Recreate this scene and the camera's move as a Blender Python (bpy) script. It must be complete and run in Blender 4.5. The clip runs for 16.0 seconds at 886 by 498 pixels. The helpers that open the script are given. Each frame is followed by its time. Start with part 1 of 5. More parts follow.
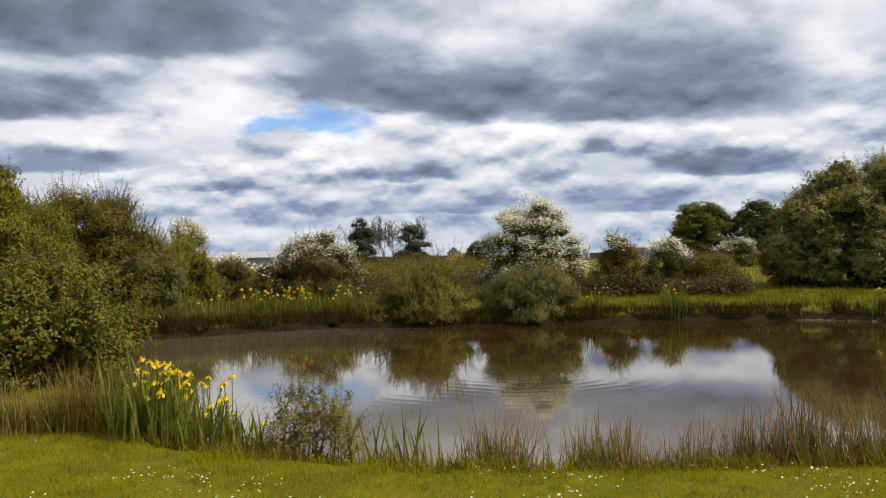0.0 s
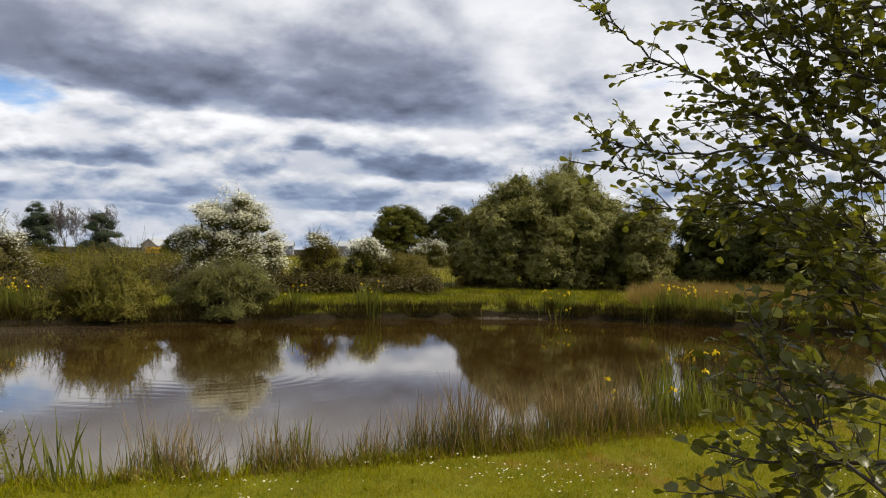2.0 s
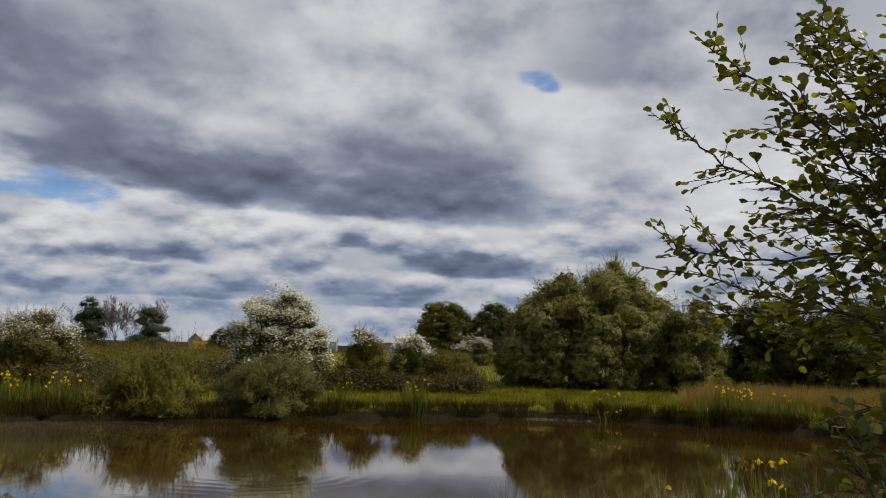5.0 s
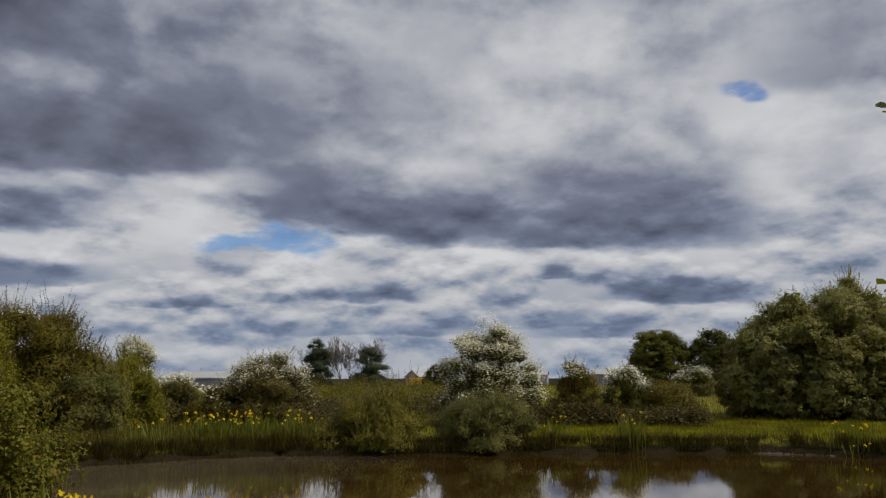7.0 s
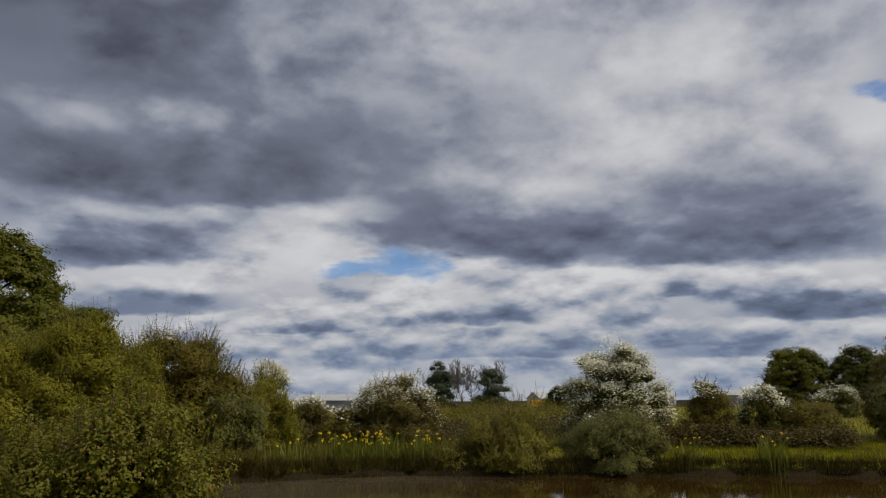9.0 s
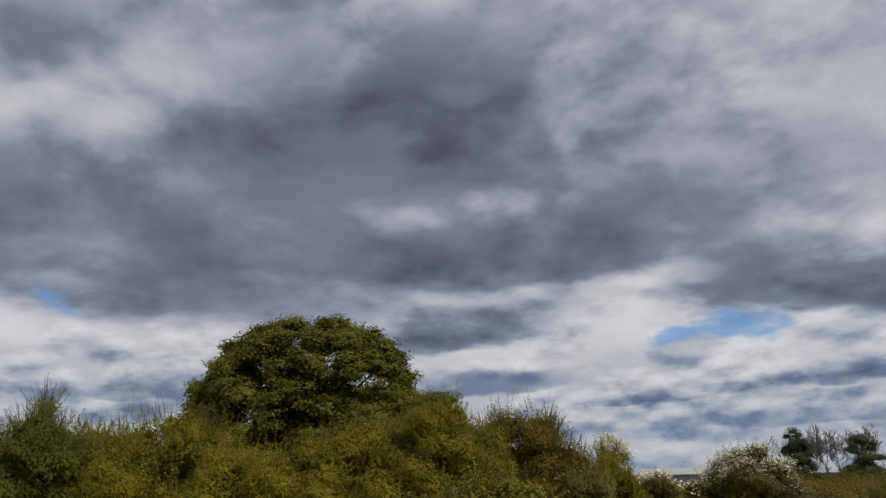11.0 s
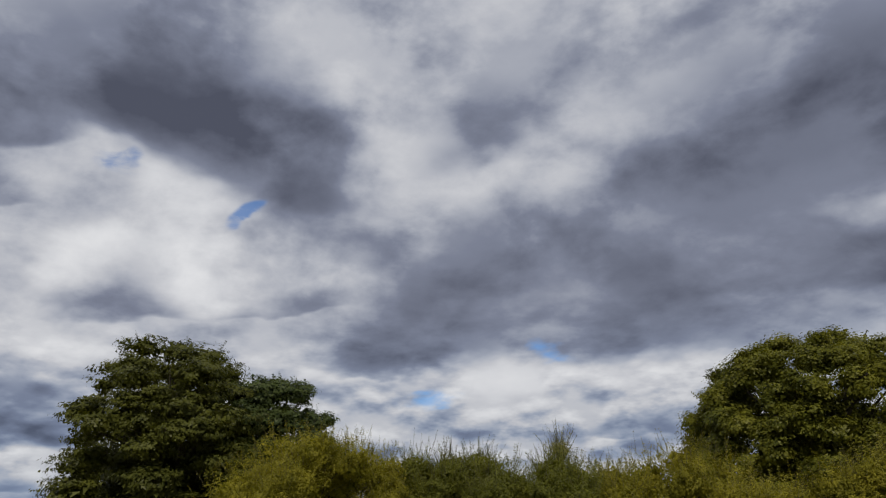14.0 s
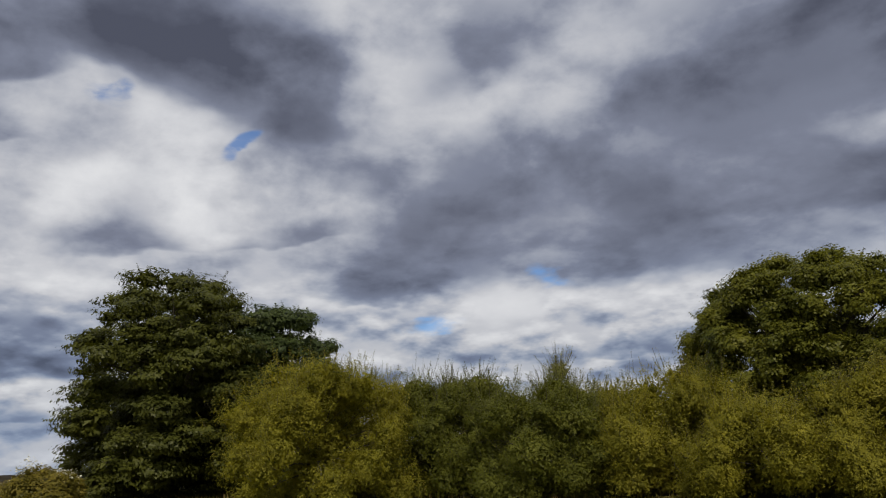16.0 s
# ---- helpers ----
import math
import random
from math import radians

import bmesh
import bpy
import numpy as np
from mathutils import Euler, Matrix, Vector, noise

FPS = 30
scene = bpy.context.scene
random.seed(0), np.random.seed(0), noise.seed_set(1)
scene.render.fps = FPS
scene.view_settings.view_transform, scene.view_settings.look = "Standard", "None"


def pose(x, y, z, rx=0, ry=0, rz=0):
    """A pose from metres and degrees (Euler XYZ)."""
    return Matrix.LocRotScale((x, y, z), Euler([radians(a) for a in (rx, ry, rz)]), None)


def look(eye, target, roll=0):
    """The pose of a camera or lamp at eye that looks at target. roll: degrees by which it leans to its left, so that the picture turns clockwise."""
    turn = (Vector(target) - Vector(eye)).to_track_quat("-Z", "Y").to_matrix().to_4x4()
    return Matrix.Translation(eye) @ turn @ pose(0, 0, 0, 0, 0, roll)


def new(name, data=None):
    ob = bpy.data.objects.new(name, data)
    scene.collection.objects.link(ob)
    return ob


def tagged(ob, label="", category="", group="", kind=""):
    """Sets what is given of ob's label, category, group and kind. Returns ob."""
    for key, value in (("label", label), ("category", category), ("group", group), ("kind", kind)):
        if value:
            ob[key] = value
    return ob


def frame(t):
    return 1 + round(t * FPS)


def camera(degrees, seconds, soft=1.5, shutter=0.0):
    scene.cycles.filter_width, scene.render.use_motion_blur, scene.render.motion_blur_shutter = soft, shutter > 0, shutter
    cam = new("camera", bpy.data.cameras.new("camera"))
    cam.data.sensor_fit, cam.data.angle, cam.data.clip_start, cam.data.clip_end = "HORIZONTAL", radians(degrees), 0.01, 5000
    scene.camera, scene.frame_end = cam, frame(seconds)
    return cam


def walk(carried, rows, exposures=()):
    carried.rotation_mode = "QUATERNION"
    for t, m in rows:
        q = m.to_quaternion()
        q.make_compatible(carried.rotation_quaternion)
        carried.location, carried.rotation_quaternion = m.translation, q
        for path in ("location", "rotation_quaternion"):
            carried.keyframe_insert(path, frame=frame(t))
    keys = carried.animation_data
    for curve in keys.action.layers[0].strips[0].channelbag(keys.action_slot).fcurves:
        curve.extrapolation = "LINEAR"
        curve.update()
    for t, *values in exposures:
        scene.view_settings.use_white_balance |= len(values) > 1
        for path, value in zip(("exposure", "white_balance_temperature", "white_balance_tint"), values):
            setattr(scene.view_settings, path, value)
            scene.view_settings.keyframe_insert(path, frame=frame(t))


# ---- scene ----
cam = camera(59.54, 16.0, soft=1.1)
EYE = Vector((0, 0, 1.6))
# seconds, yaw to the left, pitch, lean, and the eye's drift in metres
PATH = [
    (0, -0.01, 0.45, -1.14, -0.00, 0.00, 0.00),
    (0.5, -9.36, 0.42, -1.40, 0.05, 0.03, 0.02),
    (1, -12.57, -0.52, 0.28, 0.08, 0.03, 0.03),
    (1.5, -17.92, -0.55, 0.76, 0.12, 0.06, 0.03),
    (2, -21.55, 0.16, 0.81, 0.17, 0.09, 0.01),
    (2.5, -24.28, 1.32, 1.91, 0.19, 0.13, 0.01),
    (3, -23.74, 4.90, -0.05, 0.12, 0.09, 0.03),
    (3.2, -23.36, 5.84, 0.22, 0.09, 0.07, 0.03),
    (5.5, -16.62, 7.64, 0.43, 0.07, 0.13, 0.04),
    (6, -13.69, 8.84, -0.79, 0.06, 0.13, 0.05),
    (6.5, -7.01, 10.00, -1.01, 0.07, 0.16, 0.07),
    (7, -3.06, 9.46, -0.12, 0.09, 0.18, 0.05),
    (7.5, -1.15, 9.63, 0.09, 0.10, 0.20, 0.05),
    (8, 1.06, 9.47, -0.00, 0.12, 0.18, 0.06),
    (8.2, 1.91, 9.58, 0.07, 0.08, 0.16, 0.04),
    (10.3, 18.06, 15.14, -1.60, -0.09, -0.20, -0.01),
    (10.5, 21.18, 15.66, -1.57, -0.09, -0.22, -0.01),
    (11, 29.42, 16.74, -1.50, -0.09, -0.24, -0.01),
    (11.5, 38.97, 17.93, -1.51, -0.10, -0.22, -0.01),
    (12, 47.93, 18.93, -0.79, -0.13, -0.20, -0.01),
    (12.5, 53.55, 18.62, -1.19, -0.14, -0.19, 0.02),
    (13, 57.88, 19.67, -1.59, -0.16, -0.16, 0.01),
    (13.5, 61.19, 19.67, -2.20, -0.17, -0.20, 0.03),
    (14, 64.26, 20.02, -1.89, -0.21, -0.20, 0.04),
    (14.5, 67.45, 18.04, -1.87, -0.25, -0.22, 0.03),
    (15, 68.30, 16.97, -2.01, -0.22, -0.20, 0.03),
    (15.5, 66.32, 15.05, -2.49, -0.18, -0.18, 0.03),
    (16, 64.44, 14.64, -3.00, -0.19, -0.18, 0.01),
]


def heading(az, el=0.0):
    """The way to a bearing (degrees to the left of +y) and an elevation."""
    a, e = radians(az), radians(el)
    return Vector((-math.sin(a) * math.cos(e), math.cos(a) * math.cos(e), math.sin(e)))


rows = []
for t, yaw, pitch, lean, ex, ey, ez in PATH:
    eye = EYE + Vector((ex, ey, ez))
    rows.append((t, look(eye, eye + heading(yaw, pitch), lean)))
walk(cam, rows, exposures=[(0, 0.12), (0.5, 0.04), (2.0, 0.08), (2.6, 0.06), (3.2, -0.14), (5.5, -0.48), (6.4, -0.56), (7, -0.56), (9, -0.56), (11, -0.5), (13, -0.4), (16, -0.36)])

# ---- world and sun ----
SUN_AZ, SUN_EL = -110.0, 51.0


class Nodes:
    """Short writing for node trees."""

    def __init__(self, tree):
        self.tree = tree
        tree.nodes.clear()

    def put(self, kind, **settings):
        node = self.tree.nodes.new(kind)
        for key, value in settings.items():
            setattr(node, key, value)
        return node

    def feed(self, socket, value):
        if isinstance(value, bpy.types.NodeSocket):
            self.tree.links.new(value, socket)
        elif value is not None:
            socket.default_value = value

    def math(self, op, a, b=None, c=None, clamp=False):
        node = self.put("ShaderNodeMath", operation=op, use_clamp=clamp)
        for socket, value in zip(node.inputs, (a, b, c)):
            self.feed(socket, value)
        return node.outputs[0]

    def vec(self, op, a, b=None, scale=None):
        node = self.put("ShaderNodeVectorMath", operation=op)
        self.feed(node.inputs[0], a)
        self.feed(node.inputs[1], b)
        if scale is not None:
            self.feed(node.inputs["Scale"], scale)
        return node.outputs["Value"] if op in ("LENGTH", "DOT_PRODUCT") else node.outputs[0]

    def noise(self, vector, scale, detail=4.0, rough=0.5, warp=0.0, out="Fac"):
        node = self.put("ShaderNodeTexNoise")
        self.feed(node.inputs["Vector"], vector)
        for key, value in (("Scale", scale), ("Detail", detail), ("Roughness", rough), ("Distortion", warp)):
            self.feed(node.inputs[key], value)
        return node.outputs[out]

    def ramp(self, fac, stops, mode="LINEAR"):
        node = self.put("ShaderNodeValToRGB")
        node.color_ramp.interpolation = mode
        while len(node.color_ramp.elements) < len(stops):
            node.color_ramp.elements.new(0.5)
        for element, (place, colour) in zip(node.color_ramp.elements, stops):
            element.position = place
            element.color = (*colour, 1) if len(colour) == 3 else colour
        self.feed(node.inputs[0], fac)
        return node.outputs[0]

    def mix(self, fac, a, b, blend="MIX"):
        node = self.put("ShaderNodeMix", data_type="RGBA", blend_type=blend)
        self.feed(node.inputs[0], fac)
        for socket, value in ((node.inputs[6], a), (node.inputs[7], b)):
            self.feed(socket, (*value, 1) if isinstance(value, tuple) and len(value) == 3 else value)
        return node.outputs[2]

    def remap(self, value, lo, hi, to_lo=0.0, to_hi=1.0, kind="SMOOTHSTEP"):
        node = self.put("ShaderNodeMapRange", interpolation_type=kind)
        for socket, v in zip(node.inputs, (value, lo, hi, to_lo, to_hi)):
            self.feed(socket, v)
        return node.outputs[0]


# banks of shaded cloud: bearing, elevation of the base, half width, height, lean (degrees, up to the right), weight
DARK_POND = [
    (-17.3, 10.2, 10.3, 5.5, -3, 1.4), (-4, 10.3, 8.5, 3.6, -2, 1.3), (6.1, 11.6, 7.6, 4.1, -6, 1.1), (23.3, 14.4, 13.5, 4.2, 1, 1),
    (10.7, 17.6, 12.5, 7.5, 3, 0.4), (27.3, 10, 6.5, 3.2, 5, 0.9), (27.4, 6.2, 7.5, 1.4, 3, 0.9), (-11.2, 7.5, 1.8, 1.2, -2, 0.6),
    (-20, 5.5, 6.6, 1.6, -2, 1), (2.1, 5.8, 4.6, 1.2, 0, 0.7), (-1.7, 3.2, 6.6, 1.1, 0, 0.6), (8.7, 3.2, 6.5, 0.9, 0, 0.5),
    (-14.2, 3.1, 6.2, 1, -1, 0.6), (15.6, 5, 5.1, 0.7, 1, 0.5), (-31.2, 19.7, 7.3, 5.3, -4, 0.5), (-13.1, 3.9, 6.6, 1, 1, 0.5),
]
DARK_HEDGE = [
    (32, 15, 9.2, 3.5, 1, 0.8), (43, 13.8, 16, 14.6, 3, 0.7), (19.2, 14.6, 3.9, 1.9, -2, 0.6),
    (30, 9.6, 6, 2.6, 0, 0.5), (49.7, 5.4, 2.6, 1.8, 1, 0.7), (80.3, 25.1, 9, 8, -15, 0.6),
    (66.8, 12, 7.6, 6.9, 1, 0.65), (52.1, 13.2, 14.2, 10.8, 2, 0.5), (34.1, 24.1, 14.6, 8.4, 4, 0.4),
    (75.7, 15.4, 6, 1.3, 5, 0.4), (51.1, 5.9, 4.1, 1, -1, 0.7), (24, 17, 15, 13, 0, 0.45), (36, 20, 16, 14, 4, 0.4),
]
DARK_END = [
    (83, 26.6, 14.1, 7.3, -14, 1.1), (97.1, 25.5, 5.1, 3.9, 10, 0.8), (97.3, 21.3, 3.5, 1.8, 8, 0.35), (87.3, 14.7, 5.4, 1.8, 3, 0.5),
    (94.3, 6.6, 5.6, 3.8, 1, 1.25), (93.7, 3.4, 2.3, 1, -1, 0.6), (69.5, 11.1, 3.8, 2.5, 2, 0.8), (60, 14, 11, 9, 12, 0.35), (92, 29, 12, 9, 0, 0.6),
    (60, 27, 7, 5, 0, 0.35),
]
# sunlit cloud: bearing and elevation of the middle, half width, half height, lean, weight
LIGHT_POND = [
    (-2.2, 14.7, 3.9, 2.5, -1, 0.5), (24.1, 19.9, 3.8, 1.3, 8, 0.6), (19.8, 19.6, 2.4, 1, 6, 0.4), (24.4, 8.7, 8.2, 1.3, 4, 1),
    (13.1, 13.6, 4.5, 1.2, 3, 0.8), (15.8, 11.4, 5.2, 1.1, 3, 0.6), (4.2, 9.3, 5.1, 1.6, 0, 0.8), (-5.5, 9.4, 3.8, 1.3, -1, 1),
    (-0.9, 8.9, 2.1, 1.5, 0, 0.8), (-18, 8.8, 11.3, 1.3, -3, 0.8), (-25.5, 17.9, 5, 1.9, -5, 1.2), (-27.6, 13.5, 3, 6.1, -7, 0.6),
    (-14.8, 24.2, 7, 3.3, -6, 0.45), (-8.3, 20.4, 5.1, 4.3, -3, 0.35), (-39.6, 14.9, 9, 9.5, -5, 0.9), (-7.2, 8.3, 12.2, 1.1, 2, 0.6),
]
LIGHT_HEDGE = [
    (24.8, 19.7, 3.5, 1.7, 0, 0.7), (32.6, 18.5, 2.8, 1.1, 2, 0.5), (27.4, 27.7, 3, 1, 1, 0.4), (48.8, 29.2, 8.7, 2.4, 11, 0.15),
    (47.9, 10.3, 5.1, 1.6, 3, 1), (15.6, 10.3, 3.8, 1.7, -3, 0.8), (7.2, 7.6, 5.9, 1.6, -3, 0.7), (33.2, 19.1, 4.3, 0.9, -8, 0.5), (28.8, 13.3, 5, 1, -7, 0.6),
]
LIGHT_END = [
    (83.6, 20.2, 4.5, 3.3, 9, 0.9), (84.9, 24.1, 3.1, 2.8, 12, 0.8), (67.7, 27.7, 5.3, 2, 5, 0.7), (54.4, 32.2, 13.2, 5, 14, 0.5),
    (59.3, 10.4, 11.5, 1.7, 0, 1), (81.3, 16.6, 5.9, 2, 7, 0.6), (87.2, 19.2, 6.8, 2, 4, 0.9), (91.9, 17.2, 2.4, 1.5, 5, 1),
    (80.5, 15.7, 5, 0.8, 1, 0.5), (91.3, 11.8, 2.5, 1, 3, 0.8), (93.2, 5.5, 2.7, 0.9, 0, 0.9),
    (6, 28, 8, 4.5, 0, 0.5), (-26, 23, 8, 5, -4, 0.55),
]
BLUE = [
    (12.9, 9.4, 2.6, 1.0, 2, 1), (9.5, 10.2, 2.1, 1.5, 1, 1), (6.7, 9.8, 2.9, 1.5, 1, 0.9), (-25.1, 19.3, 2.0, 0.9, -9, 1),
    (-36.9, 11.9, 2.3, 0.5, -4, 0.4), (79.7, 22.7, 2.0, 0.9, 29, 1), (56.2, 12.2, 1.8, 0.8, -1, 0.8), (65.6, 9, 2.9, 0.8, 1, 0.9),
    (88.6, 24.8, 2.2, 1.2, 6, 0.7),
]


def build_sky():
    world = bpy.data.worlds.new("cloudy_sky")
    world.use_nodes = True
    scene.world = world
    n = Nodes(world.node_tree)
    way = n.put("ShaderNodeTexCoord").outputs["Generated"]
    split = n.put("ShaderNodeSeparateXYZ")
    n.feed(split.inputs[0], way)
    x, y, z = split.outputs
    deg = 180 / math.pi
    az = n.math("MULTIPLY", n.math("ARCTAN2", n.math("MULTIPLY", x, -1.0), y), deg)
    el = n.math("MULTIPLY", n.math("ARCSINE", z), deg)
    # cloud looms larger the higher it hangs: small flat heaps by the horizon, broad ones overhead
    low, high = n.vec("MULTIPLY", way, (1.0, 1.0, 2.4)), n.vec("MULTIPLY", way, (1.0, 1.0, 1.6))
    near = n.remap(el, 5.0, 21.0)
    centre = (0.5, 0.5, 0.5)

    def both(small, large):
        return n.mix(near, small, large)

    def shake(vector, amount):
        return n.vec("MULTIPLY", n.vec("SUBTRACT", vector, centre), amount)

    broad = shake(both(n.noise(low, 9.0, 2.0, 0.5, out="Color"), n.noise(high, 5.0, 2.0, 0.5, out="Color")), (4.5, 2.0, 0.0))
    frayed = shake(both(n.noise(low, 26.0, 2.5, 0.48, out="Color"), n.noise(high, 13.0, 2.5, 0.48, out="Color")), (3.6, 2.2, 0.0))
    flat = n.put("ShaderNodeCombineXYZ")
    n.feed(flat.inputs[0], az)
    n.feed(flat.inputs[1], el)
    spot = n.vec("ADD", flat.outputs[0], n.vec("SCALE", n.vec("ADD", broad, frayed), scale=n.remap(el, 1.0, 18.0, 0.3, 1.0)))

    def gather(blobs, level=False):
        """The sum of soft patches; level ones end sharply below, at their base, and fade upwards."""
        nonlocal spot
        total = None
        for k, (a, e, wide, tall, lean, weight) in enumerate(blobs):
            place = n.put("ShaderNodeMapping", vector_type="TEXTURE")
            n.feed(place.inputs["Vector"], spot)
            place.inputs["Location"].default_value = (a, e, 0)
            # bearing grows to the left, so a lean turns the other way
            place.inputs["Rotation"].default_value = (0, 0, radians(-lean))
            place.inputs["Scale"].default_value = (wide * 1.15, tall * (1.35 if level else 1.2), 1)
            out_ = place.outputs[0]
            if level:
                out_ = n.vec("MAXIMUM", out_, n.vec("MULTIPLY", out_, (-1.0, -4.5, 0.0)))
            one = n.remap(n.vec("LENGTH", out_), 0.25, 1.0, weight, 0.0)
            total = one if total is None else n.math("ADD", one, total)
            if k % 5 == 4:
                # patches are worked out in short runs, each waiting for the one before
                chain = n.put("ShaderNodeVectorMath", operation="MULTIPLY_ADD")
                n.feed(chain.inputs[0], total)
                chain.inputs[1].default_value = (0.0, 0.0, 1e-7)
                n.feed(chain.inputs[2], spot)
                spot = chain.outputs[0]
        return total

    dark = n.math("ADD", n.math("ADD", gather(DARK_POND, True), gather(DARK_HEDGE, True)), gather(DARK_END, True))
    dark = n.math("SUBTRACT", 1.0, n.math("POWER", 0.26, dark))
    light = n.math("ADD", n.math("ADD", gather(LIGHT_POND), gather(LIGHT_HEDGE)), gather(LIGHT_END))
    light = n.math("SUBTRACT", 1.0, n.math("POWER", 0.32, light))
    blue = gather(BLUE)

    def heaps(lift):
        """Heaped cloud with rounded edges; lift takes the sample from higher up."""
        place = n.vec("ADD", low, (0.0, 0.0, lift))
        puffs = n.put("ShaderNodeTexVoronoi", feature="SMOOTH_F1")
        n.feed(puffs.inputs["Vector"], place)
        for key, value in (("Scale", 10.5), ("Detail", 4.0), ("Roughness", 0.5), ("Smoothness", 0.5)):
            puffs.inputs[key].default_value = value
        small = n.math("MULTIPLY_ADD", puffs.outputs["Distance"], -0.45, n.math("MULTIPLY_ADD", n.noise(place, 14.0, 6.0, 0.55, 0.1), 0.55, 0.615))
        large = n.noise(n.vec("ADD", high, (0.0, 0.0, lift * 2.6)), 6.0, 6.5, 0.54, 0.1)
        return n.math("ADD", n.math("MULTIPLY", n.remap(small, 0.36, 0.64), n.math("SUBTRACT", 1.0, near)), n.math("MULTIPLY", n.remap(large, 0.39, 0.61), near))

    below, here, above = heaps(-0.016), heaps(0.0), heaps(0.016)
    soft = both(n.noise(low, 7.0, 5.0, 0.52), n.noise(high, 3.4, 6.0, 0.52))
    thick = n.math("MULTIPLY_ADD", dark, 0.47, 0.37)
    thick = n.math("MULTIPLY_ADD", light, -0.25, thick)
    thick = n.math("MULTIPLY_ADD", n.math("SUBTRACT", soft, 0.5), n.math("MULTIPLY_ADD", dark, -0.28, 0.44), thick)
    thick = n.math("MULTIPLY_ADD", n.math("SUBTRACT", here, 0.5), n.remap(el, 4.0, 24.0, 0.12, 0.15), thick)
    # overhead more of the shaded underside shows
    thick = n.math("ADD", n.remap(el, 12.0, 30.0, 0.0, 0.10), thick)
    # tops catch the sun, bases lie in shade; less of it shows overhead and in thick cloud
    rim = n.math("MULTIPLY", n.math("SUBTRACT", above, below), n.remap(el, 4.0, 24.0, 0.34, 0.17))
    rim = n.math("MULTIPLY", rim, n.math("MULTIPLY_ADD", dark, -0.45, 1.0))
    thick = n.math("ADD", rim, thick)
    # towards the horizon the rows of cloud close up and show more of their shaded bases
    thick = n.math("ADD", n.remap(el, 2.0, 10.0, -0.02, 0.02), thick, clamp=True)
    cloud = n.ramp(thick, [(0.0, (0.84, 0.845, 0.865)), (0.2, (0.69, 0.70, 0.735)), (0.42, (0.495, 0.508, 0.56)),
                           (0.68, (0.235, 0.25, 0.318)), (1.0, (0.090, 0.096, 0.130))])
    cloud = n.mix(n.remap(el, 3.0, 12.0, 1.0, 0.0), cloud, n.mix(1.0, cloud, (0.88, 0.89, 0.90), "MULTIPLY"))
    haze = n.remap(el, -2.0, 7.0, 0.34, 0.0)
    cloud = n.mix(haze, cloud, (0.41, 0.475, 0.60))
    cloud = n.mix(n.math("MULTIPLY", n.remap(el, 4.0, 17.0, 1.0, 0.25), n.remap(thick, 0.25, 0.65)), cloud, n.mix(1.0, cloud, (0.85, 0.98, 1.13), "MULTIPLY"))
    air = n.put("ShaderNodeTexSky", sky_type="NISHITA", sun_disc=False, sun_elevation=radians(SUN_EL), sun_rotation=radians(-SUN_AZ))
    clear = n.mix(1.0, air.outputs[0], (0.62, 0.95, 1.35), "MULTIPLY")
    shreds = n.noise(low, 24.0, 4.0, 0.55, 0.3)
    hole = n.math("MULTIPLY_ADD", n.math("SUBTRACT", shreds, 0.5), -3.0, blue)
    hole = n.math("MULTIPLY", n.remap(hole, -0.1, 1.3, 0.0, 0.8), n.remap(blue, 0.0, 0.8))
    # the clouds are brought to the sky texture's scale, then all is dimmed together
    cloud = n.mix(1.0, cloud, (10.0, 10.0, 10.0), "MULTIPLY")
    sky = n.mix(hole, cloud, clear)
    back = n.put("ShaderNodeBackground")
    n.feed(back.inputs[0], sky)
    back.inputs[1].default_value = 0.115
    out = n.put("ShaderNodeOutputWorld")
    n.feed(out.inputs[0], back.outputs[0])


build_sky()
sun = new("sun", bpy.data.lights.new("sun", "SUN"))
sun.data.energy, sun.data.angle, sun.data.color = 4.3, radians(1.0), (1.0, 0.92, 0.74)
sun.matrix_world = look(Vector((0, 0, 30)) + heading(SUN_AZ, SUN_EL) * 10, (0, 0, 30))

# ---- materials ----


def material(name):
    mat = bpy.data.materials.new(name)
    mat.use_nodes = True
    n = Nodes(mat.node_tree)
    out = n.put("ShaderNodeOutputMaterial")
    return mat, n, out


def surface(name, dark, pale, scale=6.0, rough=0.8, bump=0.3, fine=40.0, island=0.0, metal=0.0):
    """A mottled surface: two scales of noise between two colours, with relief."""
    mat, n, out = material(name)
    at_ = n.put("ShaderNodeTexCoord").outputs["Object"]
    a, b = n.noise(at_, scale, 5.0, 0.6), n.noise(at_, fine, 4.0, 0.6)
    mixed = n.math("ADD", n.math("MULTIPLY", a, 0.6), n.math("MULTIPLY", b, 0.4))
    if island:
        rnd = n.put("ShaderNodeNewGeometry").outputs["Random Per Island"]
        mixed = n.math("MULTIPLY_ADD", n.math("SUBTRACT", rnd, 0.5), island, mixed)
    colour = n.mix(n.remap(mixed, 0.3, 0.7), dark, pale)
    bsdf = n.put("ShaderNodeBsdfPrincipled")
    n.feed(bsdf.inputs["Base Color"], colour)
    bsdf.inputs["Roughness"].default_value = rough
    bsdf.inputs["Metallic"].default_value = metal
    relief = n.put("ShaderNodeBump")
    relief.inputs["Strength"].default_value = bump
    relief.inputs["Distance"].default_value = 0.02
    n.feed(relief.inputs["Height"], b)
    n.feed(bsdf.inputs["Normal"], relief.outputs[0])
    n.feed(out.inputs[0], bsdf.outputs[0])
    return mat


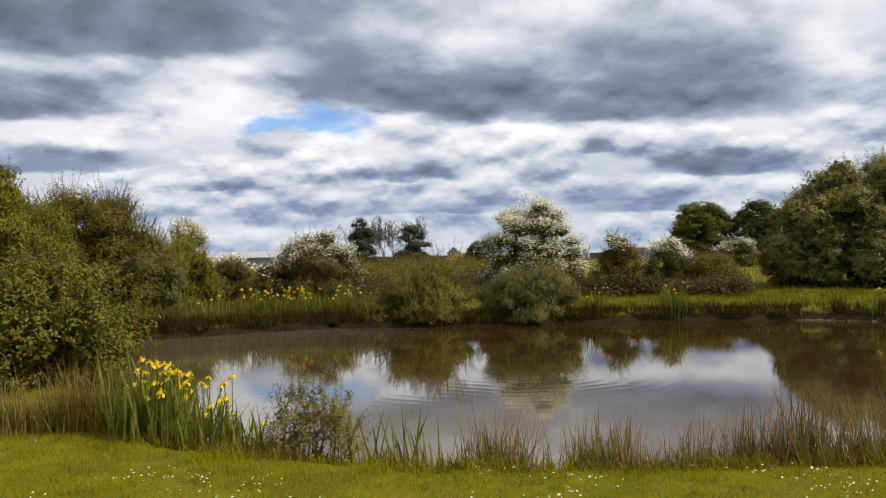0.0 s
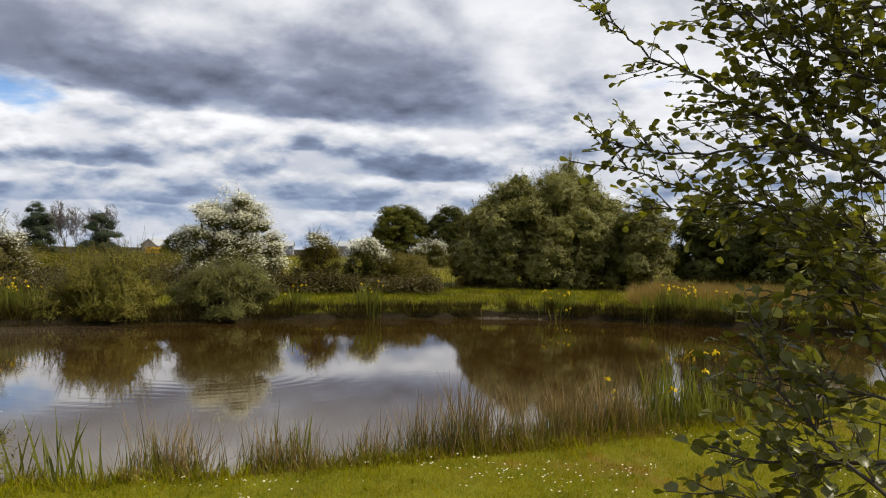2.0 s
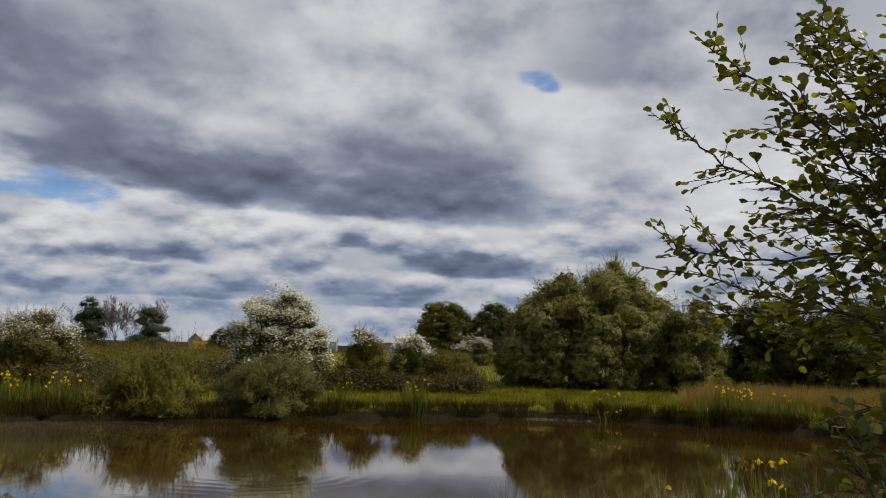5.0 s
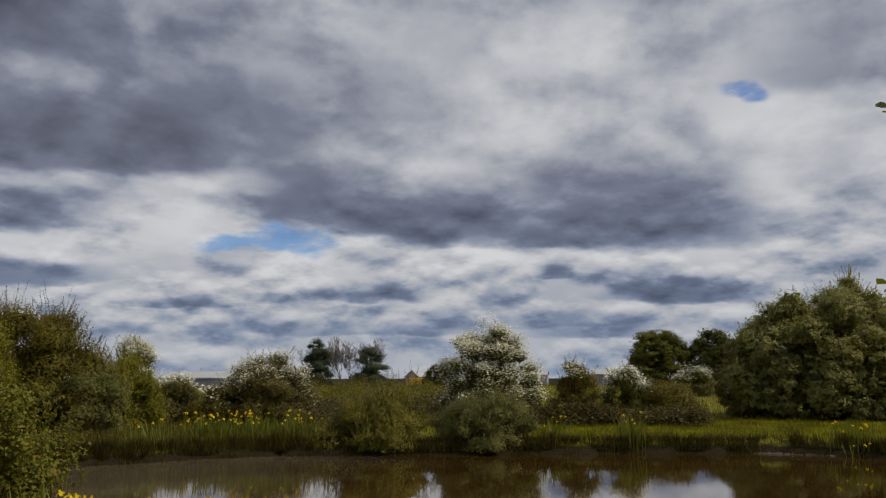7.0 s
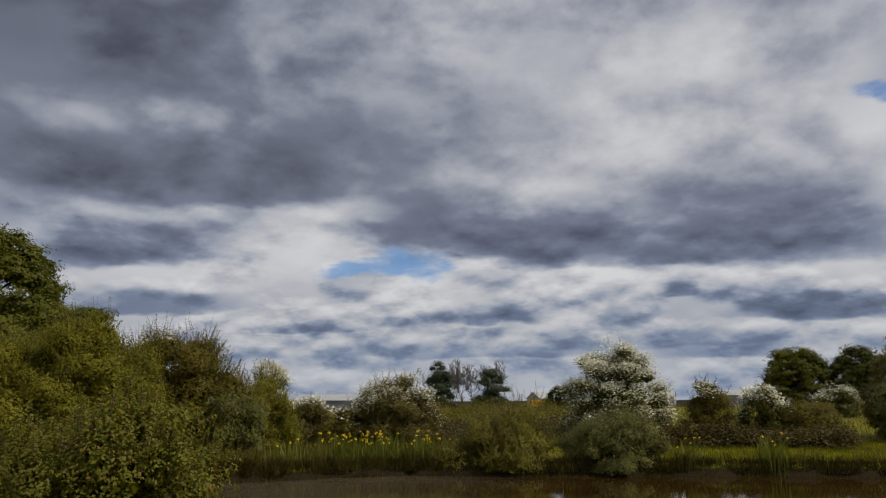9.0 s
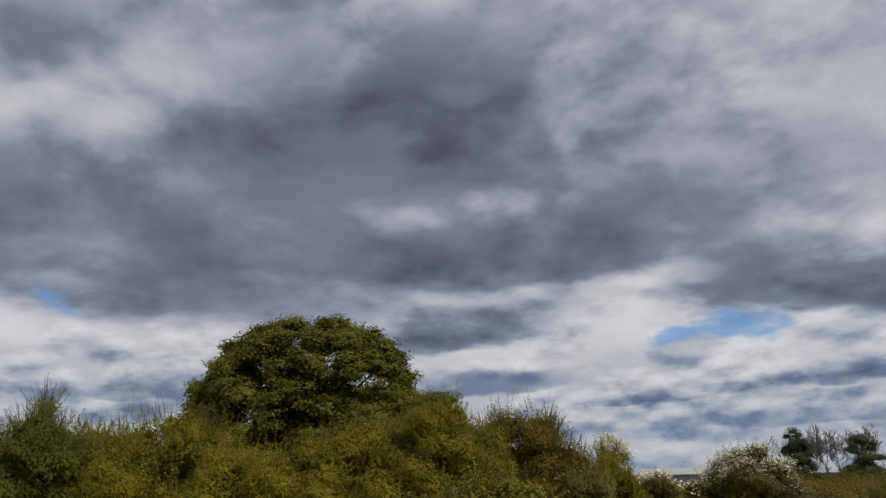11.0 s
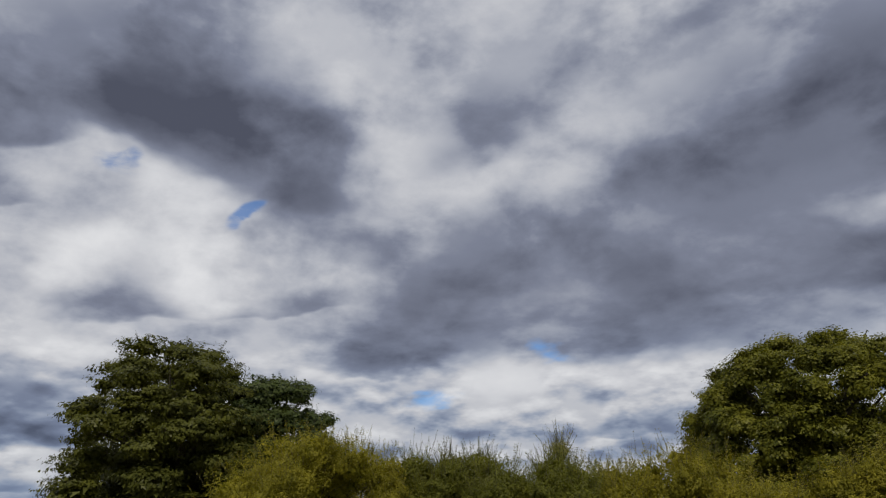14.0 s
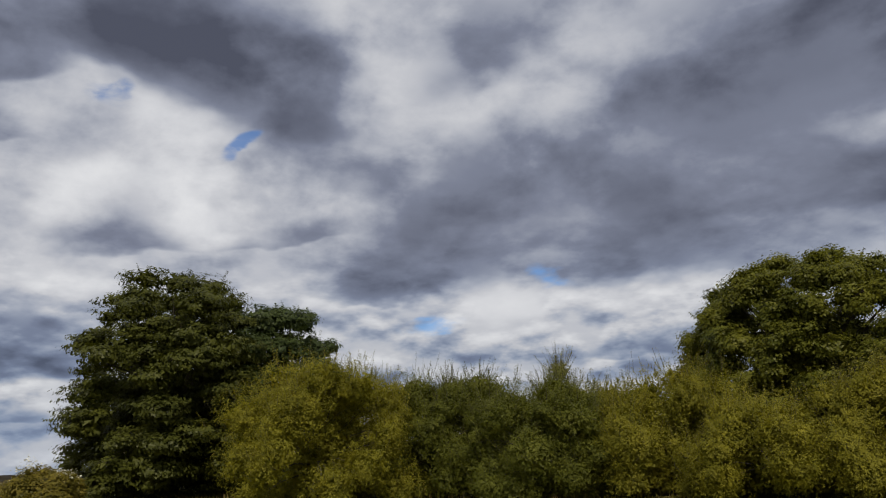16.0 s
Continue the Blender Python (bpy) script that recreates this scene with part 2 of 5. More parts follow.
def leaf_surface(name, deep, fresh, through_=0.35, rough=0.5, patch=1.2, tip=None, gloss=0.12, glow_tint=(1.25, 1.2, 0.5), worn=None):
    """Leaves: a shade of its own for each, clumps of fresher growth, light let through."""
    mat, n, out = material(name)
    if fresh[0] < 0.5:
        deep, fresh = [(r * 1.05, g * 0.98, b) for r, g, b in (deep, fresh)]
    rnd = n.put("ShaderNodeNewGeometry").outputs["Random Per Island"]
    at_ = n.put("ShaderNodeTexCoord").outputs["Object"]
    clump = n.noise(at_, patch, 3.0, 0.6)
    mixed = n.math("ADD", n.math("MULTIPLY", rnd, 0.28), n.math("MULTIPLY", clump, 1.1))
    colour = n.mix(n.remap(mixed, 0.35, 1.0, kind="LINEAR"), deep, fresh)
    if worn:
        bare = n.noise(at_, worn[1], 4.0, 0.6)
        colour = n.mix(n.remap(n.math("MULTIPLY_ADD", rnd, 0.12, bare), worn[2], worn[3]), colour, worn[0])
    if tip:
        colour = n.mix(n.remap(rnd, 0.86, 0.9), colour, tip)
    bsdf = n.put("ShaderNodeBsdfPrincipled")
    n.feed(bsdf.inputs["Base Color"], colour)
    bsdf.inputs["Roughness"].default_value = rough
    bsdf.inputs["Specular IOR Level"].default_value = gloss
    glow = n.put("ShaderNodeBsdfTranslucent")
    n.feed(glow.inputs[0], n.mix(1.0, colour, glow_tint, "MULTIPLY"))
    both = n.put("ShaderNodeMixShader")
    both.inputs[0].default_value = through_
    n.feed(both.inputs[1], bsdf.outputs[0])
    n.feed(both.inputs[2], glow.outputs[0])
    n.feed(out.inputs[0], both.outputs[0])
    return mat


def ground_surface():
    mat, n, out = material("rough_ground")
    at_ = n.put("ShaderNodeTexCoord").outputs["Object"]
    split = n.put("ShaderNodeSeparateXYZ")
    n.feed(split.inputs[0], at_)
    wide, mid, fine = n.noise(at_, 0.12, 4.0, 0.6), n.noise(at_, 1.3, 5.0, 0.65), n.noise(at_, 24.0, 5.0, 0.7)
    turf = n.mix(n.remap(mid, 0.35, 0.65), (0.085, 0.100, 0.004), (0.15, 0.155, 0.010))
    turf = n.mix(n.remap(fine, 0.35, 0.7), turf, (0.17, 0.150, 0.014))
    turf = n.mix(n.remap(n.noise(at_, 0.9, 4.0, 0.6), 0.56, 0.72), turf, (0.19, 0.13, 0.03))
    dry = n.mix(n.remap(fine, 0.3, 0.7), (0.085, 0.072, 0.028), (0.15, 0.12, 0.055))
    colour = n.mix(n.remap(wide, 0.52, 0.68), turf, dry)
    # bank mud, its colour deepened to stand in for shade under the bank
    shaded_mud = n.mix(n.remap(fine, 0.3, 0.7), (0.012, 0.009, 0.005), (0.034, 0.026, 0.014))
    low = n.math("MULTIPLY_ADD", mid, 0.16, split.outputs[2])
    colour = n.mix(n.remap(low, -0.1, 0.02, 1.0, 0.0), colour, shaded_mud)
    bsdf = n.put("ShaderNodeBsdfPrincipled")
    n.feed(bsdf.inputs["Base Color"], colour)
    bsdf.inputs["Roughness"].default_value = 0.9
    bsdf.inputs["Specular IOR Level"].default_value = 0.05
    relief = n.put("ShaderNodeBump")
    relief.inputs["Strength"].default_value = 0.7
    relief.inputs["Distance"].default_value = 0.04
    n.feed(relief.inputs["Height"], fine)
    n.feed(bsdf.inputs["Normal"], relief.outputs[0])
    n.feed(out.inputs[0], bsdf.outputs[0])
    return mat


def water_surface():
    mat, n, out = material("pond_water")
    at_ = n.put("ShaderNodeTexCoord").outputs["Object"]
    stretched = n.vec("MULTIPLY", at_, (0.55, 2.2, 1.0))
    ripple = n.noise(stretched, 3.2, 3.0, 0.55, 0.4)
    swell = n.noise(at_, 0.35, 3.0, 0.5)
    rings = n.put("ShaderNodeTexWave", wave_type="RINGS", rings_direction="Z", wave_profile="SIN")
    n.feed(rings.inputs["Vector"], n.vec("SUBTRACT", at_, (1.2, 13.0, 0.0)))
    rings.inputs["Scale"].default_value = 1.1
    rings.inputs["Distortion"].default_value = 4.0
    reach = n.vec("LENGTH", n.vec("SUBTRACT", at_, (1.2, 11.2, 0.0)))
    near = n.remap(reach, 0.4, 3.6, 1.0, 0.0)
    height = n.math("MULTIPLY", ripple, n.remap(swell, 0.4, 0.7, 0.25, 1.0))
    height = n.math("MULTIPLY_ADD", n.math("MULTIPLY", rings.outputs[1], near), 0.5, height)
    relief = n.put("ShaderNodeBump")
    relief.inputs["Strength"].default_value = 0.05
    relief.inputs["Distance"].default_value = 0.012
    n.feed(relief.inputs["Height"], height)
    murk = n.mix(n.remap(n.noise(at_, 0.5, 4.0, 0.6), 0.35, 0.7), (0.033, 0.016, 0.003), (0.047, 0.027, 0.007))
    # silt shows through the shallows of the near side
    where = n.put("ShaderNodeSeparateXYZ")
    n.feed(where.inputs[0], at_)
    inward = n.math("MULTIPLY_ADD", n.noise(at_, 0.7, 3.0, 0.5), 2.5, where.outputs[1])
    shoal = n.math("MULTIPLY", n.remap(inward, 8.5, 15.0, 1.0, 0.0), n.remap(where.outputs[0], 0.5, 6.5, 1.0, 0.12))
    murk = n.mix(shoal, murk, (0.150, 0.126, 0.082))
    streaks = n.noise(n.vec("MULTIPLY", at_, (0.35, 1.6, 1.0)), 1.1, 5.0, 0.6, 0.6)
    still = n.math("MULTIPLY_ADD", streaks, 7.0, n.math("MULTIPLY_ADD", where.outputs[0], -1.0, n.math("MULTIPLY", where.outputs[1], 0.35)))
    film = n.remap(still, 9.0, 15.0, 0.0, 0.5)
    murk = n.mix(film, murk, (0.150, 0.128, 0.092))
    bsdf = n.put("ShaderNodeBsdfPrincipled")
    n.feed(bsdf.inputs["Base Color"], murk)
    n.feed(bsdf.inputs["Roughness"], n.math("MULTIPLY_ADD", film, 0.04, 0.035))
    bsdf.inputs["IOR"].default_value = 1.45
    n.feed(bsdf.inputs["Normal"], relief.outputs[0])
    # a clear coat added only to strengthen the water's reflections
    bsdf.inputs["Coat Weight"].default_value = 0.25
    bsdf.inputs["Coat IOR"].default_value = 1.33
    bsdf.inputs["Coat Roughness"].default_value = 0.04
    n.feed(bsdf.inputs["Coat Normal"], relief.outputs[0])
    n.feed(out.inputs[0], bsdf.outputs[0])
    return mat


GROUND, WATER = ground_surface(), water_surface()
BARK = surface("grey_brown_bark", (0.030, 0.024, 0.019), (0.085, 0.070, 0.055), 8, 0.9, 0.6)
PALE_BARK = surface("pale_grey_bark", (0.085, 0.070, 0.058), (0.17, 0.145, 0.12), 8, 0.9, 0.6)
WILLOW = leaf_surface("yellow_green_willow_leaf", (0.082, 0.090, 0.008), (0.285, 0.275, 0.030), 0.4, 0.55, 1.6)
SALLOW = leaf_surface("grey_green_sallow_leaf", (0.070, 0.083, 0.020), (0.222, 0.225, 0.066), 0.35, 0.5, 1.8)
OLIVE = leaf_surface("olive_sallow_leaf", (0.058, 0.060, 0.009), (0.200, 0.168, 0.026), 0.35, 0.5, 1.6)
GREY_WILLOW = leaf_surface("silvery_willow_leaf", (0.074, 0.086, 0.022), (0.330, 0.335, 0.115), 0.35, 0.45, 1.5)
HAWTHORN = leaf_surface("hawthorn_leaf", (0.045, 0.055, 0.008), (0.130, 0.130, 0.022), 0.3, 0.45, 1.4)
BROWN_THORN = leaf_surface("brownish_thorn_leaf", (0.064, 0.060, 0.015), (0.170, 0.150, 0.040), 0.25, 0.5, 1.4)
SEDGE = leaf_surface("dark_sedge_blade", (0.026, 0.026, 0.006), (0.088, 0.078, 0.022), 0.2, 0.6, 1.6, (0.16, 0.11, 0.04), 0.05)
GREEN_SALLOW = leaf_surface("fresh_green_sallow_leaf", (0.050, 0.064, 0.009), (0.160, 0.176, 0.028), 0.38, 0.5, 1.6)
BLUE_MAPLE = leaf_surface("blue_green_maple_leaf", (0.026, 0.042, 0.014), (0.080, 0.110, 0.034), 0.3, 0.45, 0.7)
DARK_LEAF = leaf_surface("dark_green_leaf", (0.032, 0.040, 0.008), (0.092, 0.104, 0.019), 0.3, 0.45, 0.7)
OAK_LEAF = leaf_surface("sycamore_leaf", (0.032, 0.046, 0.007), (0.170, 0.178, 0.022), 0.35, 0.45, 0.5)
PINE_LEAF = leaf_surface("blue_green_needles", (0.026, 0.042, 0.022), (0.072, 0.096, 0.050), 0.15, 0.6, 0.8)
ALDER = leaf_surface("alder_leaf", (0.068, 0.080, 0.015), (0.170, 0.182, 0.038), 0.38, 0.36, 4.0, (0.34, 0.34, 0.05), 0.4)
BLOSSOM = leaf_surface("cream_blossom", (0.70, 0.68, 0.55), (0.88, 0.87, 0.76), 0.3, 0.7, 2.0, glow_tint=(1.0, 1.0, 0.95))
IRIS_LEAF = leaf_surface("iris_blade", (0.085, 0.112, 0.012), (0.215, 0.235, 0.050), 0.35, 0.4, 3.0)
PETAL = leaf_surface("yellow_petal", (0.72, 0.50, 0.010), (0.85, 0.66, 0.03), 0.4, 0.5, 5.0)
RUSH = leaf_surface("rush_stem", (0.110, 0.096, 0.036), (0.320, 0.245, 0.130), 0.25, 0.6, 3.0, (0.42, 0.30, 0.18), 0.06, worn=((0.36, 0.24, 0.12), 3.0, 0.5, 0.75))
LAWN = leaf_surface("lawn_blade", (0.082, 0.104, 0.002), (0.308, 0.312, 0.005), 0.45, 0.6, 2.6, (0.28, 0.20, 0.02), 0.03, worn=((0.27, 0.175, 0.02), 0.9, 0.58, 0.74))
MEADOW = leaf_surface("meadow_blade", (0.070, 0.091, 0.003), (0.252, 0.257, 0.010), 0.4, 0.6, 0.7, (0.20, 0.19, 0.03), 0.04)
BANK_GRASS = leaf_surface("bank_grass_blade", (0.044, 0.057, 0.005), (0.165, 0.165, 0.021), 0.35, 0.6, 1.3, (0.22, 0.17, 0.05), 0.05)
PALE_WILLOW = leaf_surface("pale_willow_leaf", (0.094, 0.100, 0.014), (0.285, 0.262, 0.048), 0.4, 0.55, 2.0)
TALL_GRASS = leaf_surface("tall_grass_blade", (0.065, 0.071, 0.007), (0.165, 0.152, 0.024), 0.35, 0.6, 0.6, (0.20, 0.15, 0.07), worn=((0.10, 0.09, 0.03), 0.35, 0.5, 0.7))
DRY_GRASS = leaf_surface("dry_grass_blade", (0.130, 0.104, 0.028), (0.320, 0.235, 0.085), 0.3, 0.7, 0.8)
BRAMBLE = leaf_surface("bramble_leaf", (0.050, 0.046, 0.018), (0.115, 0.098, 0.044), 0.25, 0.6, 0.8)
FRINGE = leaf_surface("fringe_blade", (0.062, 0.072, 0.006), (0.200, 0.180, 0.022), 0.35, 0.6, 2.2, (0.22, 0.16, 0.06), 0.05, worn=((0.17, 0.115, 0.035), 1.7, 0.54, 0.74))
LIME_WILLOW = leaf_surface("lime_sallow_leaf", (0.085, 0.105, 0.012), (0.240, 0.250, 0.040), 0.45, 0.5, 2.6, (0.24, 0.15, 0.05))
SOIL = surface("bare_pale_soil", (0.050, 0.038, 0.023), (0.10, 0.078, 0.050), 5, 0.95, 0.8)
CREAM_WALL = surface("cream_rendered_wall", (0.42, 0.36, 0.26), (0.52, 0.45, 0.34), 1, 0.9, 0.2)
WHITE_ROOF = surface("white_sheet_roof", (0.30, 0.31, 0.32), (0.42, 0.43, 0.44), 0.6, 0.5, 0.1)
GREY_WALL = surface("grey_sheet_wall", (0.24, 0.24, 0.26), (0.34, 0.34, 0.36), 0.6, 0.7, 0.1)
YELLOW_PAINT = surface("orange_yellow_paint", (0.62, 0.30, 0.01), (0.74, 0.40, 0.02), 1, 0.6, 0.1)
DAISY_EYE = surface("yellow_daisy_eye", (0.55, 0.36, 0.02), (0.70, 0.48, 0.03), 40, 0.8, 0.1)
DARK_OPENING = surface("dark_doorway", (0.02, 0.02, 0.022), (0.035, 0.035, 0.04), 2, 0.8, 0.1)

# ---- mesh helpers ----


def spot_at(az, far):
    """Ground place at a bearing and a distance from the eye."""
    return -far * math.sin(radians(az)), far * math.cos(radians(az))


def mesh_of(name, verts, faces, mats, slots=None):
    """A mesh from arrays: faces all of one corner count, or a list of arrays of several."""
    me = bpy.data.meshes.new(name)
    faces = faces if isinstance(faces, list) else [faces]
    faces = [np.asarray(f, dtype=np.int32) for f in faces if len(f)]
    corners = np.concatenate([f.ravel() for f in faces])
    counts = np.concatenate([np.full(len(f), f.shape[1], dtype=np.int32) for f in faces])
    verts = np.asarray(verts, dtype=np.float32)
    me.vertices.add(len(verts))
    me.vertices.foreach_set("co", verts.ravel())
    me.loops.add(len(corners))
    me.loops.foreach_set("vertex_index", corners)
    me.polygons.add(len(counts))
    me.polygons.foreach_set("loop_start", np.r_[0, np.cumsum(counts)[:-1]].astype(np.int32))
    for m in mats if isinstance(mats, (list, tuple)) else [mats]:
        me.materials.append(m)
    if slots is not None:
        me.polygons.foreach_set("material_index", np.asarray(slots, dtype=np.int32))
    me.update(calc_edges=True)
    return me


def smooth(me):
    me.polygons.foreach_set("use_smooth", np.ones(len(me.polygons), dtype=bool))
    return me


def child(name, me, parent, label=""):
    ob = new(name, me)
    ob.parent = parent
    return tagged(ob, label)


def thing(name, x, y, z, label, category, group="", turn=0.0):
    ob = new(name)
    ob.empty_display_size = 0.2
    ob.matrix_world = pose(x, y, z, 0, 0, turn)
    return tagged(ob, label, category, group)


def part(name, bm, mat, parent, label=""):
    me = bpy.data.meshes.new(name)
    bm.to_mesh(me)
    bm.free()
    me.materials.append(mat)
    return child(name, me, parent, label)


def unit(v):
    return v / np.maximum(np.linalg.norm(v, axis=-1, keepdims=True), 1e-9)


def wave_noise(p, scale, seed=0.0):
    """Cheap smooth noise in -1..1 for arrays of places."""
    x, y, z = (p * scale).T + seed
    return (np.sin(x * 1.7 + 1.3 * np.sin(y * 1.1 + z)) + np.sin(y * 2.1 + 1.1 * np.sin(z * 1.3 - x)) + np.sin(z * 1.9 + 1.2 * np.sin(x * 0.9 + 2 * y))) / 3


def leaves(rng, at_, out, length, width, up=0.4, loose=0.8, fold=0.18, along=None, corners=4):
    """Folded diamond leaves at places, facing roughly the ways given."""
    count = len(at_)
    facing = unit(out * 0.8 + np.array([0, 0, up]) + rng.normal(0, loose * 0.5, (count, 3)))
    axis = rng.normal(0, 1, (count, 3)) + (0 if along is None else along)
    axis = unit(axis - facing * (axis * facing).sum(1, keepdims=True))
    side = np.cross(facing, axis)
    size = (length * rng.uniform(0.65, 1.3, count))[:, None]
    wide = size * width / length * 0.5
    base, tip = at_ - axis * size * 0.4, at_ + axis * size * 0.6
    if corners == 3:
        # far off, a leaf is one pointed face
        verts = np.stack([base + side * wide, base - side * wide, tip], 1).reshape(-1, 3)
        return verts, np.arange(count * 3).reshape(-1, 3)
    lift = facing * size * fold
    verts = np.stack([base, at_ + side * wide + lift, tip, at_ - side * wide + lift], 1).reshape(-1, 3)
    return verts, np.arange(count * 4).reshape(-1, 4)


def tube(points, radii, sides=6):
    """A tapered tube along a line of places."""
    p, r = np.asarray(points, float), np.asarray(radii, float)
    way = unit(np.gradient(p, axis=0))
    ref = np.where(np.abs(way[:, 2:3]) > 0.9, np.array([1.0, 0, 0]), np.array([0, 0, 1.0]))
    a = unit(np.cross(way, ref))
    b = np.cross(way, a)
    ang = np.linspace(0, 2 * np.pi, sides, endpoint=False)
    ring = p[:, None] + r[:, None, None] * (a[:, None] * np.cos(ang)[None, :, None] + b[:, None] * np.sin(ang)[None, :, None])
    i = np.arange(len(p) - 1)[:, None] * sides + np.arange(sides)[None]
    j = np.arange(len(p) - 1)[:, None] * sides + (np.arange(sides)[None] + 1) % sides
    return ring.reshape(-1, 3), np.stack([i, j, j + sides, i + sides], -1).reshape(-1, 4)


def joined(pieces):
    """Several (verts, faces) of one corner count as one."""
    verts, faces, start = [], [], 0
    for v, f in pieces:
        verts.append(v)
        faces.append(np.asarray(f) + start)
        start += len(v)
    return np.concatenate(verts), np.concatenate(faces)


def wander(rng, a, b, steps=7, sway=0.08, sag=0.0):
    """A crooked line from a to b."""
    a, b = np.asarray(a, float), np.asarray(b, float)
    t = np.linspace(0, 1, steps)[:, None]
    line = a + (b - a) * t
    far = np.linalg.norm(b - a)
    drift = np.cumsum(rng.normal(0, 1, (steps, 3)), 0) * sway * far / steps
    drift -= t * drift[-1]
    line += drift
    line[:, 2] += sag * far * np.sin(np.pi * t[:, 0])
    return line


def lobes_for(rng, wide, deep, low, high, count, size, full=False, squash=0.8, taper=0.72, vary=0.16):
    """Foliage masses filling a broad dome (or, full, a ball): centre and radii of each."""
    out = []
    rx, ry, rz = wide / 2, deep / 2, (high - low) / (2 if full else 1)
    mid = np.array([0, 0, low + rz if full else low])
    for i in range(count):
        u = (i + rng.uniform(0.1, 0.9)) / count
        cz = 1 - u * (1.6 if full else 0.95)
        th = i * 2.39996 + rng.uniform(-0.5, 0.5)
        s = math.sqrt(max(0.0, 1 - cz * cz)) ** taper
        way = np.array([math.cos(th) * s, math.sin(th) * s, cz])
        if not full:
            # the lowest masses stand back under the ones above
            way[:2] *= 1 - 0.16 * max(0.0, 1 - cz / 0.3)
        r = size * min(rx, rz * 1.2) * rng.uniform(0.65, 1.3)
        if i < 5:
            r = max(r, size * min(rx, rz * 1.2))
        span = np.maximum(np.array([rx, ry, rz]) - r * np.array([0.8, 0.8, squash]), 0.1)
        out.append((mid + way * span * np.array([1.12, 1.12, 1.0]) * rng.uniform(1.02 - vary, 1.05), np.array([r, r, r * squash])))
    if count >= 90:
        # large crowns hold masses further in as well
        for k in range(count // 5):
            way = unit(np.array([rng.normal(0, 1), rng.normal(0, 1), abs(rng.normal(0, 0.7)) + 0.15]))
            r = size * min(rx, rz * 1.2) * 1.5
            out.append((mid + way * np.array([rx, ry, rz]) * rng.uniform(0.4, 0.68), np.array([r, r, r * 0.7])))
    out.append((mid + np.array([0, 0, rz * (0.0 if full else 0.35)]), np.array([rx * 0.66, ry * 0.66, rz * 0.55])))
    return out


def crown(rng, lobes, count, length, width, bunch=9, spread=0.16, up=0.4, shoots=0, shoot_len=0.5, keep_low=0.6, ragged=0.25, rise=0.0, front=(0, -1), core=0.05, corners=4, gaps=-0.55, tier=1.2):
    """Leaves in bunches over the lobes, with shoots that break the outline. Returns verts, faces, bunch places."""
    area = np.array([(r[0] * r[1] + 2 * r[0] * r[2]) for _, r in lobes])
    area[-1] *= 0.35
    pick = rng.choice(len(lobes), max(8, count // bunch), p=area / area.sum())
    mids = np.array([c for c, _ in lobes])[pick]
    radii = np.array([r for _, r in lobes])[pick]
    way = unit(rng.normal(0, 1, (len(pick), 3)))
    low = way[:, 2] < -0.25
    way[low & (rng.random(len(pick)) > keep_low), 2] *= -1
    # the side away from the pond is thinner
    rear = (way[:, :2] @ np.array(front) < -0.15) & (rng.random(len(pick)) < 0.5)
    way[rear, :2] *= -1
    depth = 1 - 0.5 * rng.random(len(pick)) ** 2.2
    at_ = mids + way * radii * depth[:, None]
    at_ += way * (wave_noise(at_, 2.2, rng.uniform(0, 9)) * ragged * radii.mean(1))[:, None]
    # the outer masses part in places, so that the shaded inside shows
    hollow = wave_noise(at_ / radii.mean(), 2.4, 3.0) + 0.6 * wave_noise(at_ / radii.mean(), 5.5, 1.0)
    keep = (at_[:, 2] > 0.05) & ((depth < 0.72) | (hollow > gaps))
    at_, way = at_[keep], way[keep]
    ball = unit(rng.normal(0, 1, (len(at_) * bunch, 3))) * rng.random((len(at_) * bunch, 1)) ** 0.62
    many = np.repeat(at_, bunch, 0) + ball * spread * np.array([1.8, 1.8, tier])
    out = np.repeat(way, bunch, 0)
    along = np.tile(np.array([0, 0, rise]), (len(many), 1))
    if shoots:
        # leafy shoots grow out of the upper masses and the sides
        weight = np.maximum(way[:, 2] + 0.55, 0.03) * (0.35 + at_[:, 2] / at_[:, 2].max())
        which = rng.choice(len(at_), shoots, p=weight / weight.sum())
        per = 16
        t = np.tile(np.linspace(0, 1, per), shoots)[:, None]
        lean = unit(way[which] * 0.75 + np.array([0, 0, 0.85]) + rng.normal(0, 0.2, (shoots, 3)))
        size = np.repeat(rng.uniform(0.35, 1.0, shoots) ** 1.6 * 1.25 * shoot_len, per)[:, None]
        line = np.repeat(at_[which], per, 0) + np.repeat(lean, per, 0) * t * size + rng.normal(0, 0.012, (shoots * per, 3))
        many, out = np.concatenate([many, line]), np.concatenate([out, np.repeat(way[which], per, 0)])
        along = np.concatenate([along, np.repeat(lean, per, 0) * 1.6])
    keep = many[:, 2] > 0.03
    v, f = leaves(rng, many[keep], out[keep], length, width, up, loose=0.36, along=along[keep], corners=corners)
    if core:
        # oversized leaves added inside the masses to block light and keep gaps dark
        area[-1] = area[:-1].sum() * 0.35
        inner = rng.choice(len(lobes), int(count * core), p=area / area.sum())
        spots = np.array([c for c, _ in lobes])[inner] + unit(rng.normal(0, 1, (len(inner), 3))) * np.array([r for _, r in lobes])[inner] * rng.uniform(0.1, 0.7, (len(inner), 1))
        spots = spots[spots[:, 2] > 0.1]
        v2, f2 = leaves(rng, spots, rng.normal(0, 1, spots.shape), length * 2.1, length * 1.4, 0.3, loose=1.2, corners=corners)
        v, f = joined([(v, f), (v2, f2)])
    stalks = [line[k * 16:k * 16 + 16:5] for k in range(shoots)] if shoots else []
    return v, f, at_, stalks


